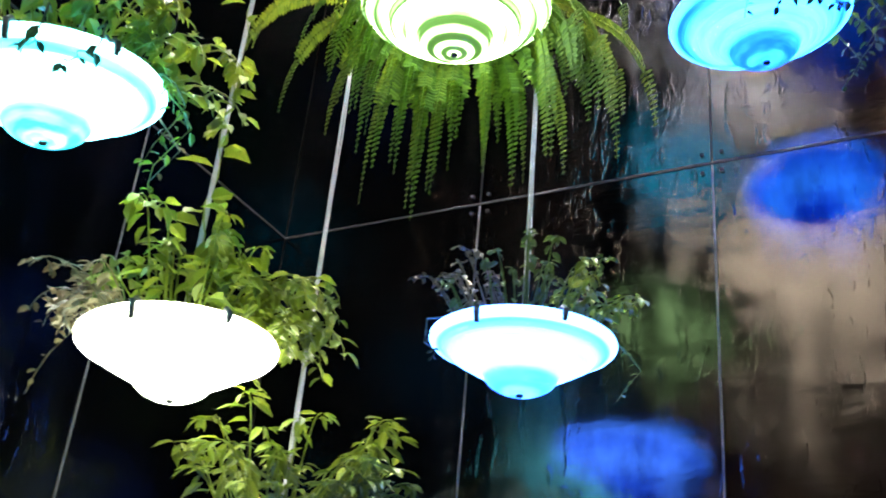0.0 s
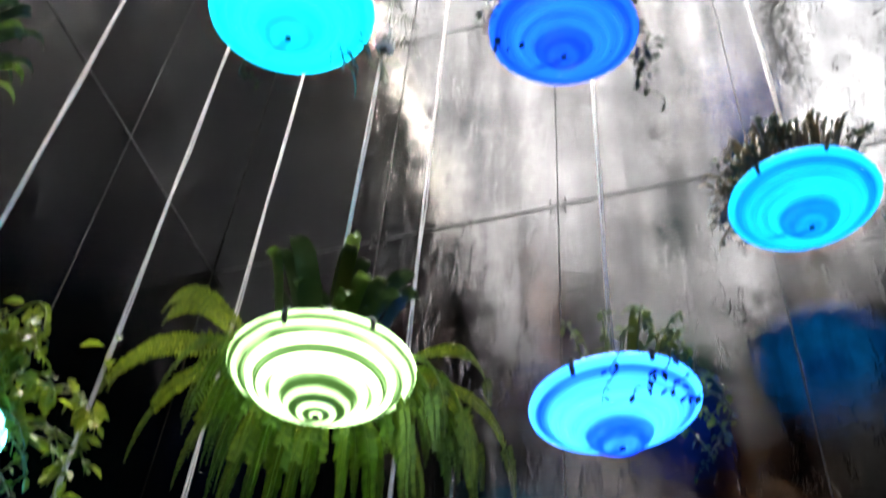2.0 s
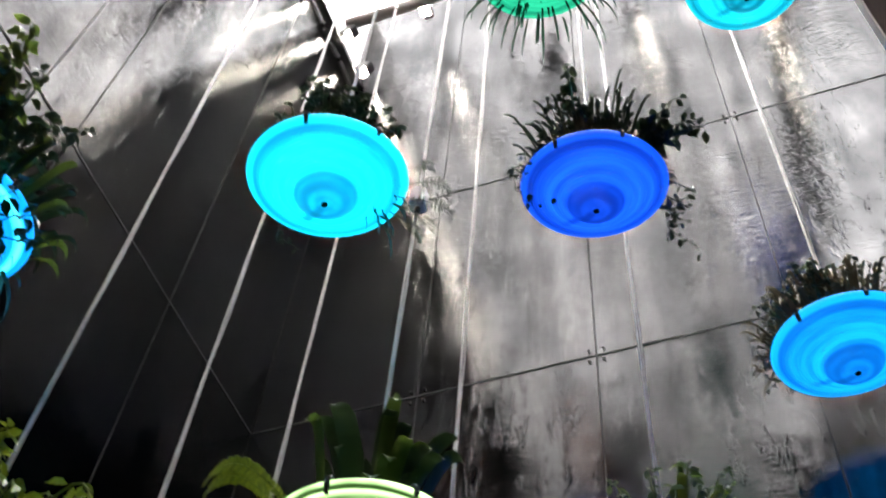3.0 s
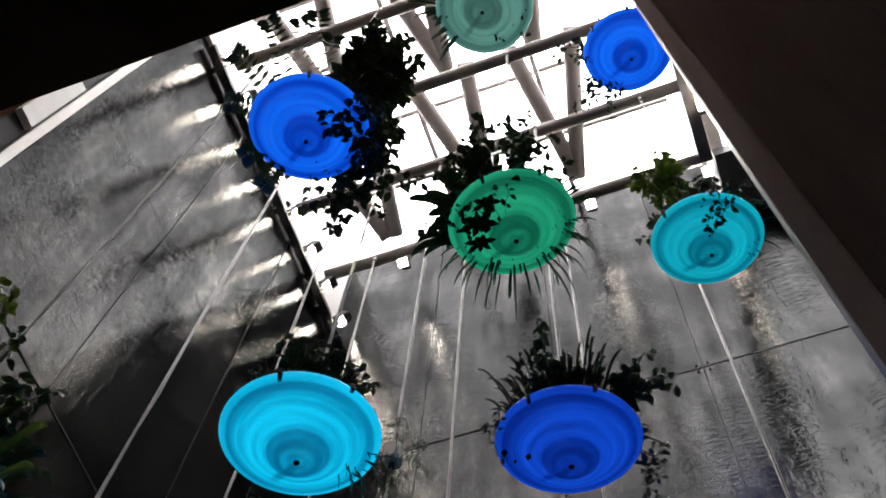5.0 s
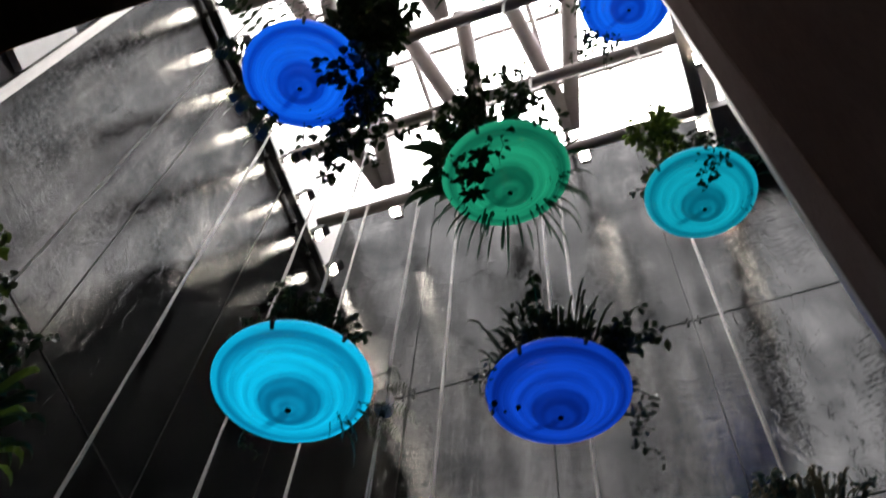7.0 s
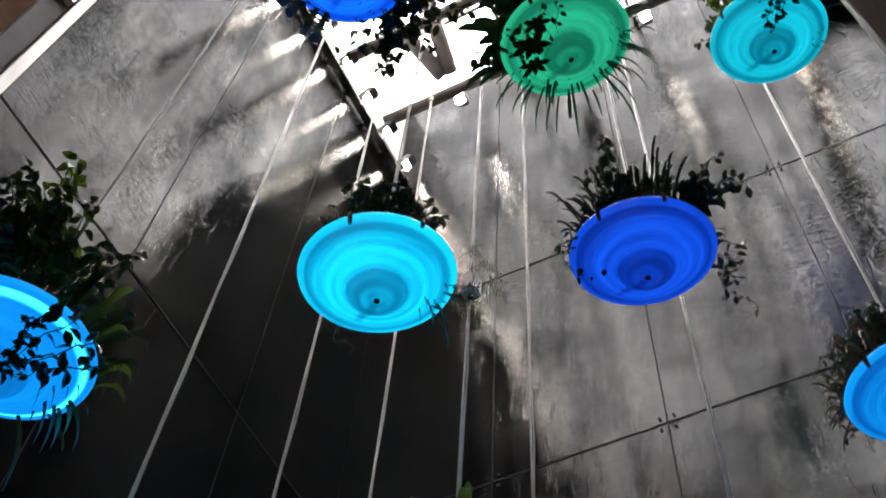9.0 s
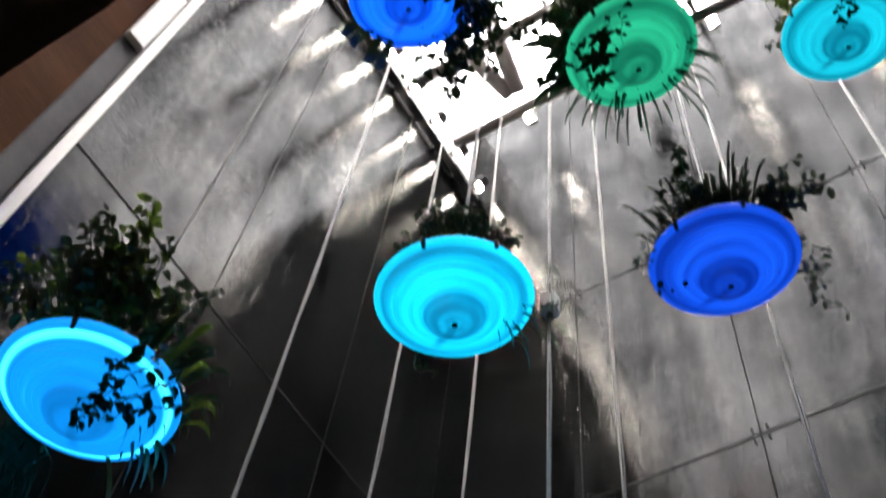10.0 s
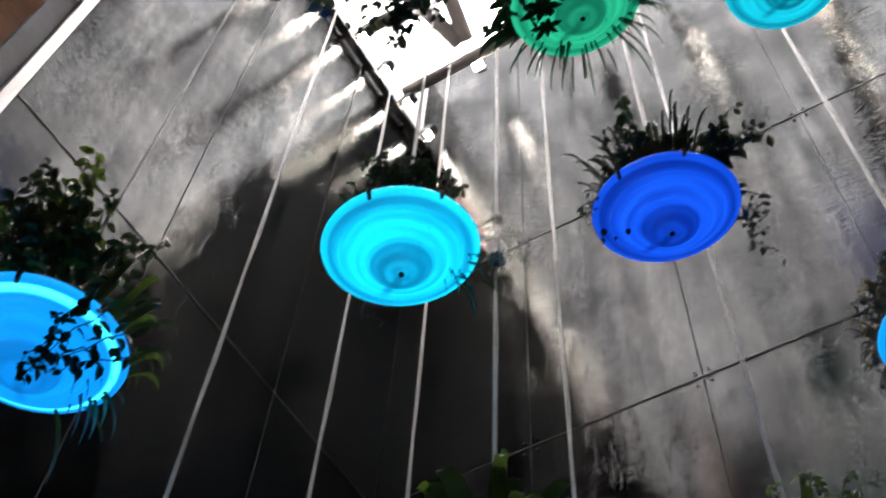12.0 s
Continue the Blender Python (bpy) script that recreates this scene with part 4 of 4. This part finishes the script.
# C: bush in the backlit leaf tone, star leaves in front of the bowl
p = Plant("C", "star_leaf_creeper", "star-leaved creeper toned dark as backlit, hanging over a green bowl", 21)
p.bush(24, 50, 205, 0.34, 0.30, 0.12, 0.11, LEAF_DARK_BACKLIT, 0.040)
p.tuft(22, 140, 215, 0.50, 0.06, LEAF_DARK_BACKLIT, 0.4, 0.4, 0.36)
p.tuft(46, -60, 60, 0.30, 0.012, LEAF_DARK_BACKLIT, 0.25, 0.8, 0.38)
p.tuft(34, 200, 330, 0.28, 0.012, LEAF_DARK_BACKLIT, 0.1, 1.0, 0.38)
p.bush(9, 10, 90, 0.28, 0.55, 0.04, 0.10, LEAF_DARK_BACKLIT, 0.06)
p.under(205, 0.30, 0.075, LEAF_DARK_BACKLIT, 0.03, 0.14)
p.under(225, 0.30, 0.08, LEAF_DARK_BACKLIT, 0.03, 0.16)
p.under(250, 0.30, 0.09, LEAF_DARK_BACKLIT, 0.04, 0.15)
p.under(275, 0.28, 0.08, LEAF_DARK_BACKLIT, 0.045, 0.14)
p.under(190, 0.16, 0.07, LEAF_DARK_BACKLIT, 0.04, 0.08)
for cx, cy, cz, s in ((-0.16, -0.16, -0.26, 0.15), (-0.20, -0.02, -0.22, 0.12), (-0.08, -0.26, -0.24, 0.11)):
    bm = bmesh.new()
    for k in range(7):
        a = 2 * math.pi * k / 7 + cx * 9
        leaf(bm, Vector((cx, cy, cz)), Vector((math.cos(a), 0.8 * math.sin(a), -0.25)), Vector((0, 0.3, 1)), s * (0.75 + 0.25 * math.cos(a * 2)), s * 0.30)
    part("star_leaf", bm, LEAF_DARK_BACKLIT, p.root)
p.vine([Vector((0.015 * math.sin(k * 1.2), 0.015 * math.cos(k * 1.2), 0.9 + k * 0.1)) for k in range(16)], 0.09, 0.05, LEAF_DARK_BACKLIT, pair=1)
p.bush(5, 60, 120, 0.16, 1.1, 0.02, 0.09, LEAF_DARK_BACKLIT, 0.07)

# D: vine across the bowl and climber on the cable
p = Plant("D", "trailing_vine", "green vine trailing across a turquoise bowl", 23)
p.under(300, 0.30, 0.08, LEAF_DARK_BACKLIT, 0.022, 0.12)
p.under(312, 0.34, 0.08, LEAF_DARK_BACKLIT, 0.024, 0.14)
p.under(325, 0.22, 0.08, LEAF_DARK_BACKLIT, 0.025, 0.10)
p.bush(30, 0, 180, 0.22, 0.30, 0.08, 0.08, LEAF_DARK_BACKLIT, 0.036)
p.tuft(26, -50, 40, 0.24, 0.010, LEAF_DARK_BACKLIT, 0.2, 0.7, 0.38)
p.bush(12, 90, 150, 0.22, 0.9, 0.02, 0.12, LEAF_GREEN, 0.045)
p.vine([Vector((-0.05 + 0.02 * math.sin(k * 1.2), 0.02 * math.cos(k * 1.2), 0.1 + k * 0.09)) for k in range(11)], 0.12, 0.05, LEAF_GREEN, pair=1)
p.trail(10, 0.18, 0.05, LEAF_DARK_BACKLIT, 0.04)

# E: large bush in the backlit leaf tone, feather fronds to the side
p = Plant("E", "large_bush", "large bush with feather fronds toned dark as backlit over a blue bowl", 25)
p.bush(80, -30, 80, 0.36, 1.15, 0.10, 0.12, LEAF_DARK_BACKLIT, 0.040, 0.6)
p.bush(34, -45, 40, 0.40, 0.30, 0.36, 0.11, LEAF_DARK_BACKLIT, 0.038, 0.6)
p.bush(30, 20, 90, 0.30, 1.5, 0.05, 0.11, LEAF_DARK_BACKLIT, 0.045, 0.6)
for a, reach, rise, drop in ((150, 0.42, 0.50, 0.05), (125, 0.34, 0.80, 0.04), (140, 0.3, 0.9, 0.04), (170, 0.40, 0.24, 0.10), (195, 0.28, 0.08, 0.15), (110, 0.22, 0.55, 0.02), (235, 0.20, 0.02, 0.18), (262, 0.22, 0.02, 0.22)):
    p.frond(arc(p.rim(a, 0.3, 0), p.rim(a, 1), reach, rise, drop, 10), 10, 0.09, 0.45, LEAF_DARK_BACKLIT, False)
p.under(305, 0.26, 0.13, LEAF_DARK_BACKLIT, 0.05, 0.10)
p.under(318, 0.3, 0.13, LEAF_DARK_BACKLIT, 0.035, 0.12)
p.under(335, 0.26, 0.13, LEAF_DARK_BACKLIT, 0.028, 0.10)
p.under(350, 0.14, 0.10, LEAF_DARK_BACKLIT, 0.035, 0.08)
p.trail(-30, 0.75, 0.10, LEAF_DARK_BACKLIT, 0.035, over=0.12, pair=2)
p.trail(-10, 0.50, 0.10, LEAF_DARK_BACKLIT, 0.035, over=0.2, swing=0.12)
p.trail(-60, 0.35, 0.09, LEAF_DARK_BACKLIT, 0.05, over=0.1, swing=0.1)
p.trail(5, 0.35, 0.09, LEAF_DARK_BACKLIT, 0.04, over=0.32, swing=0.12)

# F, T: small plants high up
p = Plant("F", "small_vine", "small vine toned dark as backlit on a high blue bowl", 27)
p.bush(16, 130, 230, 0.40, 0.1, 0.25, 0.09, LEAF_DARK_BACKLIT, 0.035)
p.trail(195, 0.20, 0.06, LEAF_DARK_BACKLIT, 0.04)
p.tuft(8, 60, 150, 0.26, 0.012, LEAF_DARK_BACKLIT, 0.8, 0.2)
p = Plant("T", "spiky_grass", "spiky grass toned dark as backlit on a high grey-green bowl", 29)
p.tuft(50, 130, 235, 0.42, 0.022, LEAF_DARK_BACKLIT, 0.3, 0.6, 0.38)
p.bush(6, -50, 0, 0.16, 0.05, 0.25, 0.08, LEAF_DARK_BACKLIT, 0.045)
p.bush(8, 60, 140, 0.2, 0.2, 0.05, 0.08, LEAF_DARK_BACKLIT, 0.05)

# P: leafy bush, strap-leaved rosette, vine across the bowl
p = Plant("P", "leafy_bush", "leafy bush and strap-leaved rosette toned dark as backlit in a sky-blue bowl", 31)
p.bush(50, 60, 185, 0.36, 0.44, 0.10, 0.09, LEAF_DARK_BACKLIT, 0.040, 0.6)
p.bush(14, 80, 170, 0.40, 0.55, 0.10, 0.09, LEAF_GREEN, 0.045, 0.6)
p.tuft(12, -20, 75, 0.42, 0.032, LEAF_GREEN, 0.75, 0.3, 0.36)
p.tuft(24, -20, 75, 0.42, 0.032, LEAF_DARK_BACKLIT, 0.75, 0.3, 0.36)
p.tuft(14, -60, 10, 0.28, 0.022, LEAF_DARK_BACKLIT, 0.1, 0.9, 0.38)
p.under(330, 0.30, 0.085, LEAF_DARK_BACKLIT, 0.022, 0.16)
p.under(312, 0.38, 0.085, LEAF_DARK_BACKLIT, 0.024, 0.18)
p.under(285, 0.34, 0.085, LEAF_DARK_BACKLIT, 0.022, 0.18)
p.under(295, 0.36, 0.085, LEAF_DARK_BACKLIT, 0.024, 0.20)
p.trail(262, 0.20, 0.05, LEAF_DARK_BACKLIT, 0.05, over=0.0)

# junction box clipped to the fern's cable
jb = new("junction_box")
part("case", boxed((-1.80, 3.16, 7.16), (-1.70, 3.26, 7.34), bevel=0.012), WHITE_PAINT, jb)
part("lid", boxed((-1.79, 3.150, 7.17), (-1.71, 3.159, 7.33), bevel=0.004), GREY_PAINT, jb)
bm = bmesh.new()
tube(bm, [(-1.75, 3.21, 7.16), (-1.75, 3.21, 7.12)], 0.02, 10)
part("gland", bm, BLACK, jb)
tagged(jb, "pale plastic junction box clipped to a cable", "junction box")
